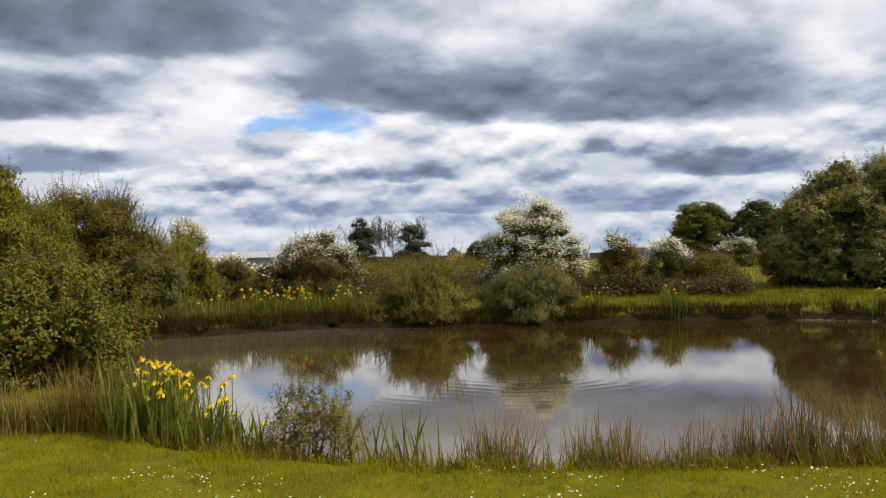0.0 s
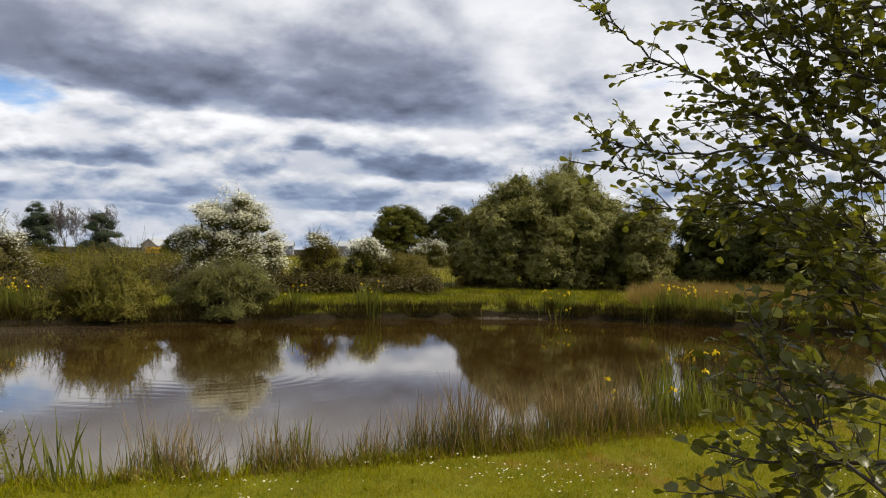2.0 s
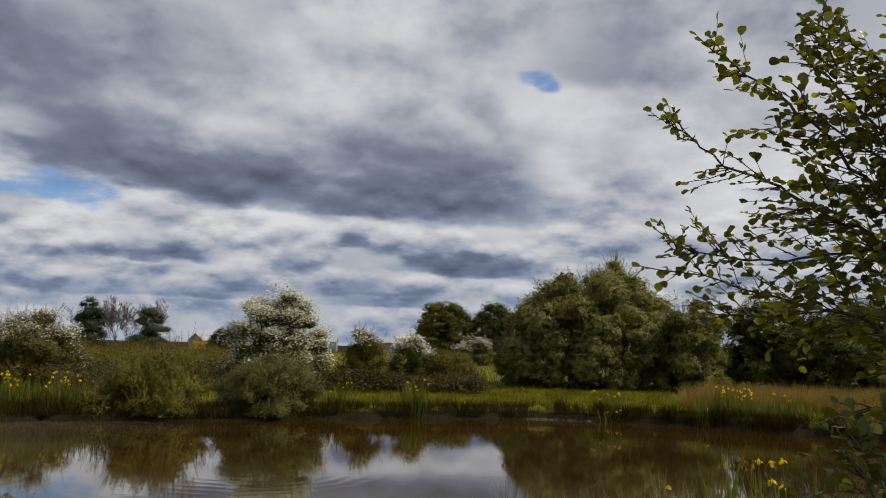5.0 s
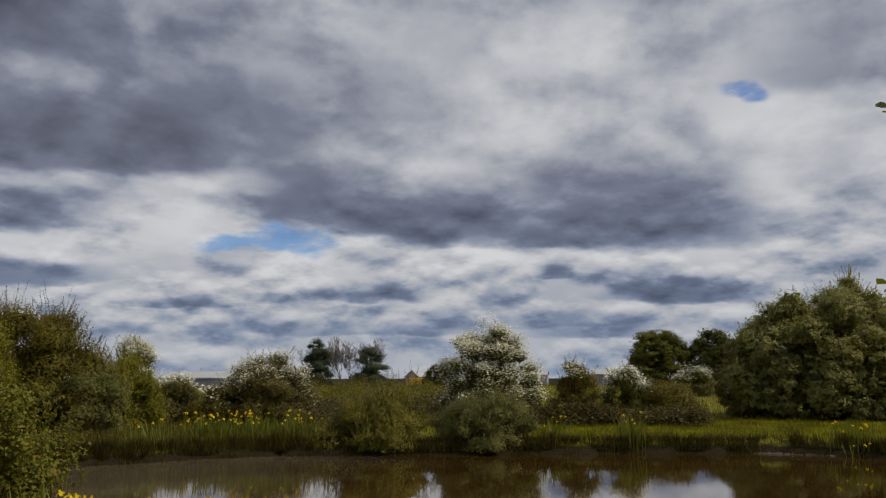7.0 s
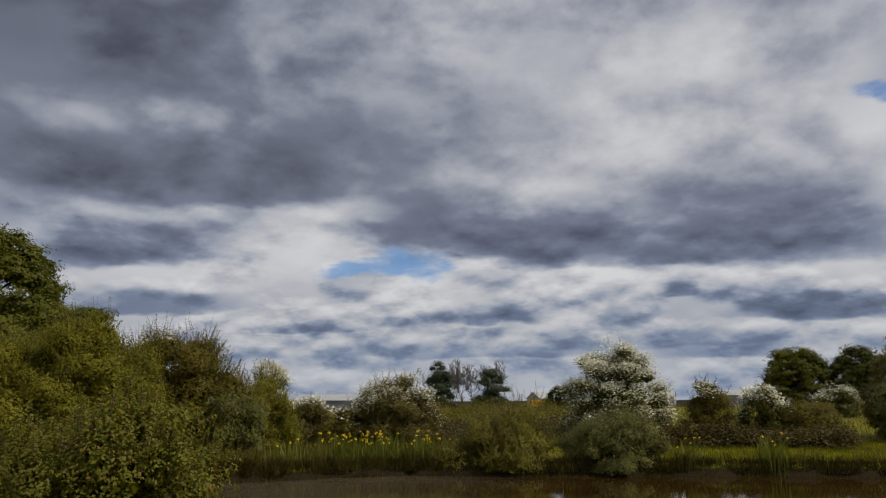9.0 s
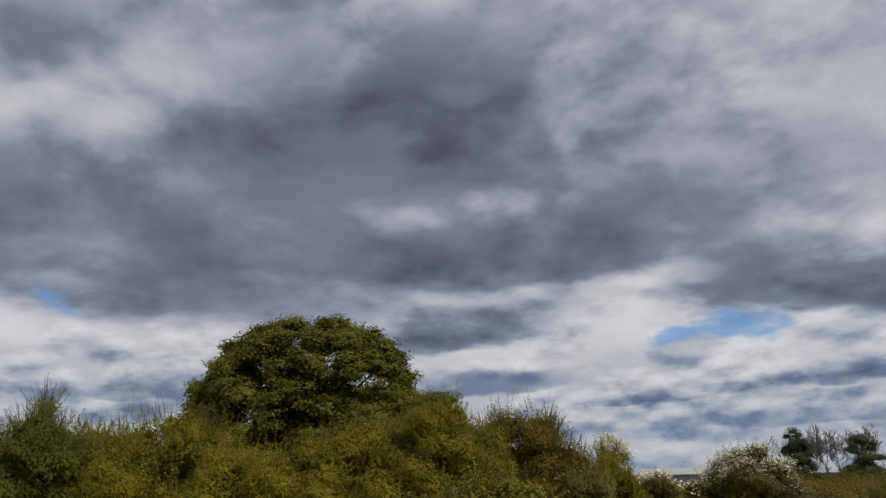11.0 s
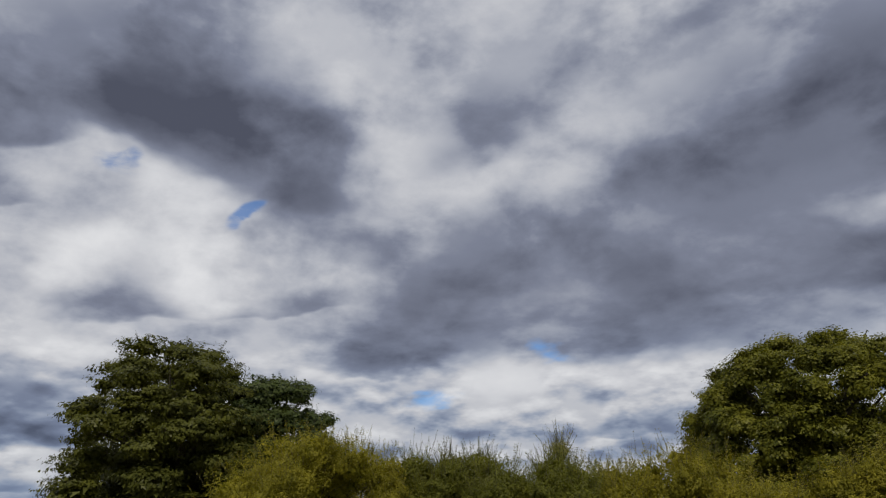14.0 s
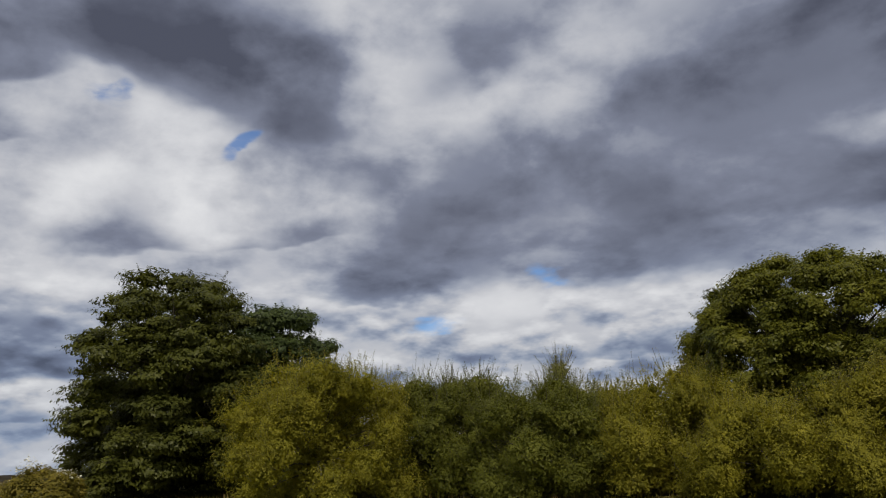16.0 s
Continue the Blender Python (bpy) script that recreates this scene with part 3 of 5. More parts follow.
def tree_wood(rng, lobes, trunk_r, fork, stems=1):
    """Trunk, limbs to the foliage masses, and finer branches to bunches."""
    pieces = []
    for s in range(stems):
        off = np.array([rng.normal(0, 1), rng.normal(0, 1), 0]) * (0 if stems == 1 else min(0.25, trunk_r * 3))
        head = np.array([rng.normal(0, 1) * fork * 0.1, rng.normal(0, 1) * fork * 0.1, fork]) + off * 2
        n_ = 7
        pieces.append(tube(wander(rng, off + np.array([0, 0, -0.25]), head, n_, 0.06), np.linspace(trunk_r * 1.25, trunk_r * 0.8, n_), 8))
        for k, (c, r) in enumerate(lobes):
            if k % stems != s or (len(lobes) > 60 and k % 4):
                continue
            start = off + (head - off) * rng.uniform(0.75, 1.0)
            far = np.linalg.norm(c - start)
            end = c + rng.normal(0, 0.25, 3) * r
            line = wander(rng, start, end, 8, 0.18, 0.06)
            thick = trunk_r * rng.uniform(0.35, 0.6)
            pieces.append(tube(line, np.linspace(thick, thick * 0.25, 8), 6))
            for _ in range(4):
                a = line[rng.integers(3, 8)]
                b = c + unit(rng.normal(0, 1, 3)) * r * rng.uniform(0.6, 0.95)
                pieces.append(tube(wander(rng, a, b, 5, 0.2), np.linspace(thick * 0.35, thick * 0.08, 5), 4))
    return joined(pieces)


def plant(name, label, category, az, far, wide, high, mat, seed, count, leaf=(0.09, 0.045), lobes=14, size=0.42, deep=None, low=0.0, full=False, squash=0.8,
          trunk=0.05, fork=None, stems=3, bark=None, blossom=0, blossom_mat=None, z=None, group="", bunch=9, spread=0.14, shoots=0, shoot_len=0.5, ragged=0.42, keep_low=0.6, rise=0.0,
          blossom_size=0.10, taper=0.8, vary=0.26, core=0.22, gaps=-0.55, tier=1.2):
    """A shrub or tree: an Empty at its foot, wood, crown and, where it flowers, blossom."""
    rng = np.random.default_rng(seed)
    if far > 15:
        leaf, count = (leaf[0] * 0.84, leaf[1] * 0.84), int(count * 1.4)
    x, y = spot_at(az, far)
    z = ground_z(x, y) if z is None else z
    ob = thing(name, x, y, z, label, category, group)
    ls = lobes_for(rng, wide, deep or wide * 0.9, low, high, lobes, size, full, squash, taper, vary)
    v, f, at_, stalks = crown(rng, ls, count, leaf[0], leaf[1], bunch, spread, shoots=shoots, shoot_len=shoot_len, ragged=ragged, keep_low=keep_low, rise=rise, front=(-x / far, -y / far), core=core, corners=3 if far > 15 else 4, gaps=gaps, tier=tier)
    wood = tree_wood(rng, ls, trunk, fork or max(0.3, high * 0.3), stems)
    if far < 15 and stalks:
        thin = trunk * 0.16
        wood = joined([wood] + [tube(s, np.linspace(thin, thin * 0.4, len(s)), 4) for s in stalks])
    elif far < 40 and stalks:
        twigs = joined([tube(s, np.linspace(0.005, 0.002, len(s)), 3) for s in stalks])
        tagged(child("twig_growth", mesh_of("twig_growth", *twigs, bark or BARK), ob), kind="stuff")
    child("trunk", smooth(mesh_of("trunk", *wood, bark or BARK)), ob)
    child("crown", mesh_of("crown", v, f, mat), ob)
    if blossom:
        # sprays of blossom lie on the upper sides of the outer bunches
        score = at_[:, 2] / high + 0.5 * rng.random(len(at_)) + 0.35 * np.linalg.norm(at_[:, :2], axis=1) / (wide / 2) + 0.3 * wave_noise(at_, 1.6, seed)
        order = np.argsort(-score)[: blossom // 7]
        pts = np.repeat(at_[order], 7, 0) + rng.normal(0, 1, (len(order) * 7, 3)) * np.array([spread, spread, 0.05]) + np.array([0, 0, spread * 0.4])
        pts += unit(pts - np.array([0, 0, high * 0.4])) * 0.07
        v, f = leaves(rng, pts, np.tile([0, 0, 1.0], (len(pts), 1)), blossom_size, blossom_size * 0.8, 0.8, 0.9, 0.1)
        child("blossom", mesh_of("blossom", v, f, blossom_mat or BLOSSOM), ob, "creamy white blossom sprays")
    return ob


def blades(rng, feet, height, width, lean=0.25, segs=3, droop=0.15, curve=None):
    """Grass-like blades: strips that taper to a tip."""
    count = len(feet)
    uneven = 0.82 + 0.3 * wave_noise(feet, 2.6, 1.0) + 0.22 * wave_noise(feet, 7.0, 2.0)
    h = (height * uneven * rng.uniform(0.45, 1.2, count))[:, None]
    th = rng.uniform(0, 2 * np.pi, count)
    way = np.stack([np.cos(th), np.sin(th), 0 * th], 1)
    side = np.stack([-np.sin(th + rng.normal(0, 0.6, count)), np.cos(th), 0 * th], 1) * (width * rng.uniform(0.7, 1.2, count) / 2)[:, None]
    tilt = np.abs(rng.normal(0, lean, count))[:, None]
    verts = []
    for k in range(segs):
        t = k / segs
        mid = feet + way * h * (tilt * t + droop * t * t) + np.array([0, 0, 1.0]) * h * t * (1 - 0.35 * tilt * t)
        w = side * (1 - 0.55 * t * t)
        verts += [mid - w, mid + w]
    tip = feet + way * h * (tilt + droop) + np.array([0, 0, 1.0]) * h * (1 - 0.35 * tilt - 0.1 * droop)
    verts = np.stack(verts + [tip], 1)
    n_ = segs * 2 + 1
    start = (np.arange(count) * n_)[:, None]
    quads = [start + np.array([[2 * k, 2 * k + 1, 2 * k + 3, 2 * k + 2]]) for k in range(segs - 1)]
    tris = start + np.array([[n_ - 3, n_ - 2, n_ - 1]])
    return verts.reshape(-1, 3), ([np.concatenate(quads)] if quads else []) + [tris]


# ---- the pond, the ground ----
WATER_Z = -0.35
SHORE = [(-7.9, 18.8), (-6.5, 19.6), (-4.4, 20.9), (-2.3, 21.3), (1.0, 21.1), (3.8, 21.3), (7.1, 21.1), (10.3, 20.7), (13.1, 18.9), (15.0, 16.5), (16.4, 14.3), (16.2, 12.0),
         (13.8, 9.9), (10.6, 8.5), (7.8, 7.6), (5.8, 7.1), (4.4, 6.8), (3.1, 6.7), (2.0, 6.7), (0.8, 6.75), (-0.9, 7.1), (-2.1, 7.7), (-3.2, 8.9), (-4.7, 11.0), (-6.6, 13.8), (-8.1, 16.8)]


def rounded(points, steps=6):
    """A closed smooth curve through the points."""
    p = np.array(points, float)
    a, b, c, d = np.roll(p, 1, 0), p, np.roll(p, -1, 0), np.roll(p, -2, 0)
    out = []
    for t in np.linspace(0, 1, steps, endpoint=False):
        out.append(0.5 * (2 * b + (c - a) * t + (2 * a - 5 * b + 4 * c - d) * t * t + (3 * b - a - 3 * c + d) * t**3))
    return np.stack(out, 1).reshape(-1, 2)


OUTLINE = rounded(SHORE)
OUTLINE += 0.09 * np.stack([np.sin(np.arange(len(OUTLINE)) * 2.3), np.sin(np.arange(len(OUTLINE)) * 3.1 + 1)], 1)


def shore_distance(xy):
    """Metres from the waterline: outside positive, in the pond negative."""
    a, b = OUTLINE, np.roll(OUTLINE, -1, 0)
    best = np.full(len(xy), 1e9)
    inside = np.zeros(len(xy), bool)
    for (ax, ay), (bx, by) in zip(a, b):
        dx, dy = bx - ax, by - ay
        t = np.clip(((xy[:, 0] - ax) * dx + (xy[:, 1] - ay) * dy) / (dx * dx + dy * dy), 0, 1)
        best = np.minimum(best, (xy[:, 0] - ax - t * dx) ** 2 + (xy[:, 1] - ay - t * dy) ** 2)
        cross = (ay > xy[:, 1]) != (by > xy[:, 1])
        if dy:
            inside ^= cross & (xy[:, 0] < ax + (xy[:, 1] - ay) * dx / dy)
    return np.where(inside, -1, 1) * np.sqrt(best)


def step(v, lo, hi):
    t = np.clip((v - lo) / (hi - lo), 0, 1)
    return t * t * (3 - 2 * t)


def heights(xy):
    xy = np.asarray(xy, float).reshape(-1, 2)
    far = np.hypot(*xy.T)
    d = shore_distance(xy)
    bank = 1.1 - 0.92 * step(xy[:, 1], 8.5, 14)
    p = np.c_[xy, 0 * far]
    z = np.where(d > 0, WATER_Z + 0.35 * step(d, -0.1, bank), WATER_Z - np.minimum(0.9, 0.06 - 0.4 * d))
    z += step(d, 0.3, 2) * (0.025 * wave_noise(p, 0.9) + 0.012 * wave_noise(p, 4.0, 3.0))
    z += step(far, 33, 58) * (0.85 + 0.25 * wave_noise(p, 0.13, 2.0)) - step(far, 66, 110) * 2.2
    return z


def ground_z(x, y):
    return float(heights([(x, y)])[0])


def build_ground():
    ring = [0.4]
    while ring[-1] < 4500:
        ring.append(ring[-1] * (1.02 if ring[-1] < 70 else 1.12) + (0.02 if ring[-1] < 4 else 0))
    bearing = np.radians(np.r_[np.arange(-62, 100, 0.65), np.arange(100, 298, 4.5)])
    r, b = np.meshgrid(np.array(ring), bearing, indexing="ij")
    xy = np.stack([-r * np.sin(b), r * np.cos(b)], -1).reshape(-1, 2)
    verts = np.c_[xy, heights(xy)]
    m, k = len(ring), len(bearing)
    i = np.arange(m - 1)[:, None] * k + np.arange(k)[None]
    j = np.arange(m - 1)[:, None] * k + (np.arange(k)[None] + 1) % k
    quads = np.stack([i, i + k, j + k, j], -1).reshape(-1, 4)
    middle = np.array([[0, 0, 0.0]])
    hub = len(verts)
    tris = np.stack([np.full(k, hub), np.arange(k), (np.arange(k) + 1) % k], -1)
    me = smooth(mesh_of("ground", np.r_[verts, middle], [quads, tris], GROUND))
    tagged(new("ground", me), "rough grassy ground with muddy pond banks", "ground", kind="structure")


def build_water():
    mid = OUTLINE.mean(0)
    edge = mid + (OUTLINE - mid) * 1.03
    verts = np.r_[np.c_[edge, np.full(len(edge), WATER_Z)], [[*mid, WATER_Z]]]
    k = len(edge)
    tris = np.stack([np.full(k, k), (np.arange(k) + 1) % k, np.arange(k)], -1)
    tagged(new("water", mesh_of("water", verts, tris, WATER)), "still murky brown pond water with faint ripples", "water", kind="structure")


build_ground()
build_water()


def earth_ledge(az0, az1, seed):
    """A strip of bare soil where the far bank has been trodden down to the water."""
    rng = np.random.default_rng(seed)
    at_ = np.linspace(az0, az1, 40)
    verts = []
    for a in at_:
        # walk out along the bearing to the far waterline
        r = np.linspace(17, 27, 400)
        d = shore_distance(np.stack([-r * math.sin(radians(a)), r * math.cos(radians(a))], 1))
        edge = r[np.nonzero(d < 0)[0][-1]] if (d < 0).any() else 22.0
        for off, z in ((-0.20, -0.08), (-0.15, 0.02), (-0.08, 0.04), (0.02, 0.06), (0.14, 0.04)):
            off += rng.normal(0, 0.025)
            fade = min(1.0, 4.5 * min(a - az1, az0 - a) / (az0 - az1) + 0.05)
            verts.append((-(edge + off) * math.sin(radians(a)), (edge + off) * math.cos(radians(a)), WATER_Z + z * (0.35 + 0.65 * fade) + rng.normal(0, 0.012)))
    i = np.arange(39)[:, None] * 5 + np.arange(4)[None]
    quads = np.stack([i, i + 5, i + 6, i + 1], -1).reshape(-1, 4)
    tagged(new("earth_bank", mesh_of("earth_bank", np.array(verts), quads, SOIL)), "bare pale earth ledge at the far waterline", "bank", kind="structure")


earth_ledge(-24.3, -29.2, 62)

# ---- far bank, its shrubs and trees ----
# bearing, distance, width, height; the crowns are denser where the eye comes nearer
PE, FH = dict(group="bushes on the pond edge"), dict(group="flowering hawthorns")
plant("willow_bush", "low yellow-green willow bush overhanging the water", "bush", 1.5, 21.9, 3.5, 1.95, PALE_WILLOW, 11, 33600, (0.066, 0.024), 30, 0.26, deep=2.0, z=-0.3, shoots=1000, shoot_len=0.5, rise=0.8, ragged=0.6, vary=0.35, taper=1.05, spread=0.1, **PE)
plant("willow_bush", "rounded grey-green sallow bush overhanging the water", "bush", -6.2, 22.0, 3.1, 1.66, SALLOW, 12, 36400, (0.062, 0.031), 34, 0.25, deep=2.2, z=-0.3, shoots=620, shoot_len=0.36, ragged=0.6, vary=0.35, taper=0.95, spread=0.1, **PE)
plant("hawthorn_tree", "hawthorn tree covered in creamy white blossom", "tree", -6.5, 28.5, 3.6, 3.6, HAWTHORN, 13, 33600, (0.062, 0.045), 44, 0.19, low=0.2, trunk=0.09, stems=2, blossom=23000, shoots=160, shoot_len=0.3, taper=0.95, blossom_size=0.075, vary=0.2, squash=0.7, ragged=0.5, **FH)
plant("hawthorn_bush", "broad hawthorn bush flecked with white blossom", "bush", 9.3, 30, 3.9, 2.65, BROWN_THORN, 14, 36000, (0.070, 0.046), 44, 0.21, trunk=0.06, blossom=6200, shoots=260, shoot_len=0.5, blossom_size=0.065, taper=0.95, vary=0.3, ragged=0.5, **FH)
plant("hawthorn_bush", "low dark hawthorn bush with scattered blossom", "bush", 15.6, 31, 1.9, 1.85, BROWN_THORN, 15, 16800, (0.075, 0.051), 14, 0.4, trunk=0.05, blossom=1000, shoots=70, shoot_len=0.35, **FH)
plant("hawthorn_bush", "low olive thorn bush in front of the shed", "bush", 12.9, 30, 1.9, 1.45, OLIVE, 35, 14000, (0.075, 0.051), 12, 0.4, trunk=0.05, blossom=250, shoots=60, shoot_len=0.3, **FH)
plant("hawthorn_tree", "pale flowering hawthorn behind the willows", "tree", 18.2, 36, 2.3, 3.4, HAWTHORN, 16, 16800, (0.075, 0.051), 14, 0.36, trunk=0.06, blossom=8000, blossom_size=0.085, shoots=60, shoot_len=0.45, **FH)
plant("hawthorn_tree", "slender hawthorn with thin leafy top", "tree", -12.7, 30.5, 1.9, 2.5, OLIVE, 17, 12000, (0.062, 0.042), 24, 0.24, ragged=0.6, trunk=0.07, stems=2, fork=0.9, blossom=160, shoots=110, shoot_len=0.45, taper=0.9, **FH)
plant("hawthorn_tree", "small hawthorn with cream blossom", "tree", -16.4, 31, 2.15, 2.25, HAWTHORN, 18, 14000, (0.062, 0.042), 22, 0.26, trunk=0.07, stems=2, blossom=3200, blossom_size=0.075, ragged=0.6, shoots=60, shoot_len=0.35, **FH)
plant("oak_tree", "round dark green oak beyond the scrub", "tree", -18.6, 66, 5.6, 4.7, OAK_LEAF, 19, 26000, (0.12, 0.09), 44, 0.27, low=0.0, trunk=0.14, group="distant oaks", spread=0.16, bunch=14, tier=0.8, taper=0.85, vary=0.06, core=0.4)
plant("oak_tree", "dark green oak half hidden by the large sallow", "tree", -22.2, 66, 4.8, 4.6, DARK_LEAF, 20, 24000, (0.12, 0.09), 40, 0.28, low=0.0, trunk=0.14, group="distant oaks", spread=0.16, bunch=14, tier=0.8, taper=0.85, vary=0.06, core=0.4)
plant("hawthorn_bush", "grey-white flowering hawthorn below the oaks", "bush", -20.8, 50, 2.9, 1.9, HAWTHORN, 21, 11200, (0.097, 0.064), 14, 0.36, trunk=0.06, blossom=2000, blossom_size=0.08, **FH)
plant("sallow_bush", "olive-green sallow bush at the meadow edge", "bush", -19.3, 30.6, 2.2, 1.6, OLIVE, 22, 18200, (0.070, 0.041), 14, 0.38, shoots=80, shoot_len=0.3)
plant("sallow_tree", "very large grey-green sallow, dense down to the grass", "tree", -29.4, 36, 8.4, 5.3, GREY_WILLOW, 23, 95000, (0.115, 0.062), 120, 0.17, deep=6.0, vary=0.12, ragged=0.35, trunk=0.12, shoots=420, shoot_len=0.6, spread=0.10, bunch=13, stems=4, low=0.0, keep_low=0.6, core=0.7, taper=0.62, gaps=-0.8)
plant("sallow_tree", "tall thin-topped sallow rising behind the large one", "tree", -30.4, 37.5, 3.0, 6.25, GREY_WILLOW, 24, 16000, (0.100, 0.054), 26, 0.24, low=2.6, trunk=0.1, shoots=220, shoot_len=0.6, taper=0.9, spread=0.13, gaps=-0.3)
plant("sallow_bush", "yellow-green sallow bush beside the large sallow", "bush", -24.4, 35.5, 2.8, 3.5, OLIVE, 25, 25200, (0.114, 0.069), 18, 0.34, shoots=120, shoot_len=0.5, spread=0.10, bunch=12, low=0.0, keep_low=0.7, core=0.5, gaps=-0.8)
plant("sallow_bush", "grey-green sallow with pale tufted foliage", "bush", -36.0, 35, 3.6, 4.2, SALLOW, 26, 30799, (0.114, 0.069), 20, 0.33, shoots=120, shoot_len=0.5, spread=0.10, bunch=12, low=0.0, keep_low=0.7, core=0.5, gaps=-0.8)
plant("hawthorn_tree", "dark dense hawthorn thicket flecked with blossom", "tree", -41.2, 38.5, 4.6, 4.9, DARK_LEAF, 27, 33600, (0.114, 0.074), 24, 0.3, trunk=0.1, blossom=1300, shoots=140, shoot_len=0.6, spread=0.10, bunch=12, low=0.0, keep_low=0.7, core=0.5, gaps=-0.8)
plant("hawthorn_bush", "dark thorn thicket closing the scrub", "bush", -44.8, 37.5, 5.0, 3.9, DARK_LEAF, 30, 26000, (0.110, 0.072), 30, 0.27, trunk=0.1, shoots=100, shoot_len=0.5, spread=0.11, bunch=12, core=0.5, gaps=-0.8)
plant("willow_bush", "light green willow thicket at the scrub's end", "bush", -48.0, 39, 5.4, 4.2, WILLOW, 28, 30799, (0.123, 0.060), 20, 0.34, shoots=200, shoot_len=0.7, spread=0.18)
plant("willow_bush", "tall pale willow thicket beyond the bank", "bush", -55.5, 36, 5.4, 4.4, SALLOW, 29, 28000, (0.123, 0.060), 20, 0.34, shoots=200, shoot_len=0.7, spread=0.18)

# distance
plant("pine_tree", "dark blue-green pine tree far beyond the scrub", "tree", 6.0, 100, 4.6, 7.7, PINE_LEAF, 31, 26000, (0.150, 0.060), 36, 0.30, low=0.0, taper=1.1, trunk=0.14, fork=4.5, stems=1, group="distant pines", spread=0.2, ragged=0.55, vary=0.2, core=0.12, squash=0.6, gaps=-0.25, tier=0.7)
plant("pine_tree", "dark spreading pine with a sloping crown", "tree", 2.2, 100, 5.4, 7.1, PINE_LEAF, 32, 28000, (0.150, 0.060), 36, 0.30, low=0.0, taper=1.1, trunk=0.14, fork=4.0, stems=1, group="distant pines", spread=0.2, ragged=0.55, vary=0.2, core=0.12, squash=0.6, gaps=-0.25, tier=0.7)
plant("round_tree", "small dark round tree beside the house", "tree", -2.75, 150, 6.4, 6.4, DARK_LEAF, 33, 14000, (0.22, 0.15), 40, 0.22, trunk=0.15, spread=0.3)


def bare_tree(az, far, high, wide, seed):
    """A leafless tree: stems that fork into ever finer twigs."""
    rng = np.random.default_rng(seed)
    x, y = spot_at(az, far)
    ob = thing("bare_tree", x, y, ground_z(x, y), "leafless grey tree with fine upright twigs", "tree")
    pieces = []

    def grow(a, way, size, thick, depth):
        b = a + way * size
        pieces.append(tube(wander(rng, a, b, 4, 0.12), np.linspace(thick, thick * 0.6, 4), 3))
        if depth:
            for _ in range(3):
                nxt = unit(way + rng.normal(0, 0.40, 3) * np.array([1, 1, 0.5]) + np.array([0, 0, 0.2]))
                grow(a + (b - a) * rng.uniform(0.5, 1.0), nxt, size * rng.uniform(0.55, 0.8), max(thick * 0.6, 0.014), depth - 1)

    for k in range(7):
        grow(np.array([(k - 3) * wide * 0.09, rng.normal(0, 0.5), -0.2]), unit(np.array([rng.normal(0, 0.16) + (k - 3) * 0.08, rng.normal(0, 0.2), 1])), high * 0.27, 0.075, 6)
    child("branch_work", mesh_of("branch_work", *joined(pieces), PALE_BARK), ob)


bare_tree(4.1, 102, 11.2, 11.0, 34)


def box(bm, x0, x1, y0, y1, z0, z1):
    v = [bm.verts.new((x, y, z)) for z in (z0, z1) for x, y in ((x0, y0), (x1, y0), (x1, y1), (x0, y1))]
    for f in ((3, 2, 1, 0), (4, 5, 6, 7), (0, 1, 5, 4), (1, 2, 6, 5), (2, 3, 7, 6), (3, 0, 4, 7)):
        bm.faces.new([v[i] for i in f])


def gable_house(name, label, az, far, wide, long, eaves, ridge, turn, wall_mat, roof_mat, door=True):
    """A plain gabled building: walls, two roof slopes, doorway."""
    x, y = spot_at(az, far)
    ob = thing(name, x, y, ground_z(x, y) - 0.1, label, "building", turn=turn)
    w, l = wide / 2, long / 2
    bm = bmesh.new()
    pts = [(-w, 0), (w, 0), (w, eaves), (0, ridge), (-w, eaves)]
    a, b = [bm.verts.new((px, -l, pz)) for px, pz in pts], [bm.verts.new((px, l, pz)) for px, pz in pts]
    bm.faces.new(a)
    bm.faces.new(b[::-1])
    for i in range(5):
        bm.faces.new((a[(i + 1) % 5], a[i], b[i], b[(i + 1) % 5]))
    part("wall", bm, wall_mat, ob)
    for s in (-1, 1):
        bm = bmesh.new()
        o, lift = 0.25, 0.12
        slope = (ridge - eaves) / w
        prof = [(s * (w + o), eaves - o * slope + 0.02), (0, ridge + 0.02), (0, ridge + lift), (s * (w + o), eaves - o * slope + lift)]
        a, b = [bm.verts.new((px, -l - o, pz)) for px, pz in prof], [bm.verts.new((px, l + o, pz)) for px, pz in prof]
        bm.faces.new(a)
        bm.faces.new(b[::-1])
        for i in range(4):
            bm.faces.new((a[(i + 1) % 4], a[i], b[i], b[(i + 1) % 4]))
        bmesh.ops.recalc_face_normals(bm, faces=bm.faces)
        part("roof", bm, roof_mat, ob)
    if door:
        bm = bmesh.new()
        box(bm, w * 0.1, w * 0.62, -l - 0.04, -l + 0.02, 0, eaves * 0.55)
        part("door", bm, DARK_OPENING, ob)
    return ob


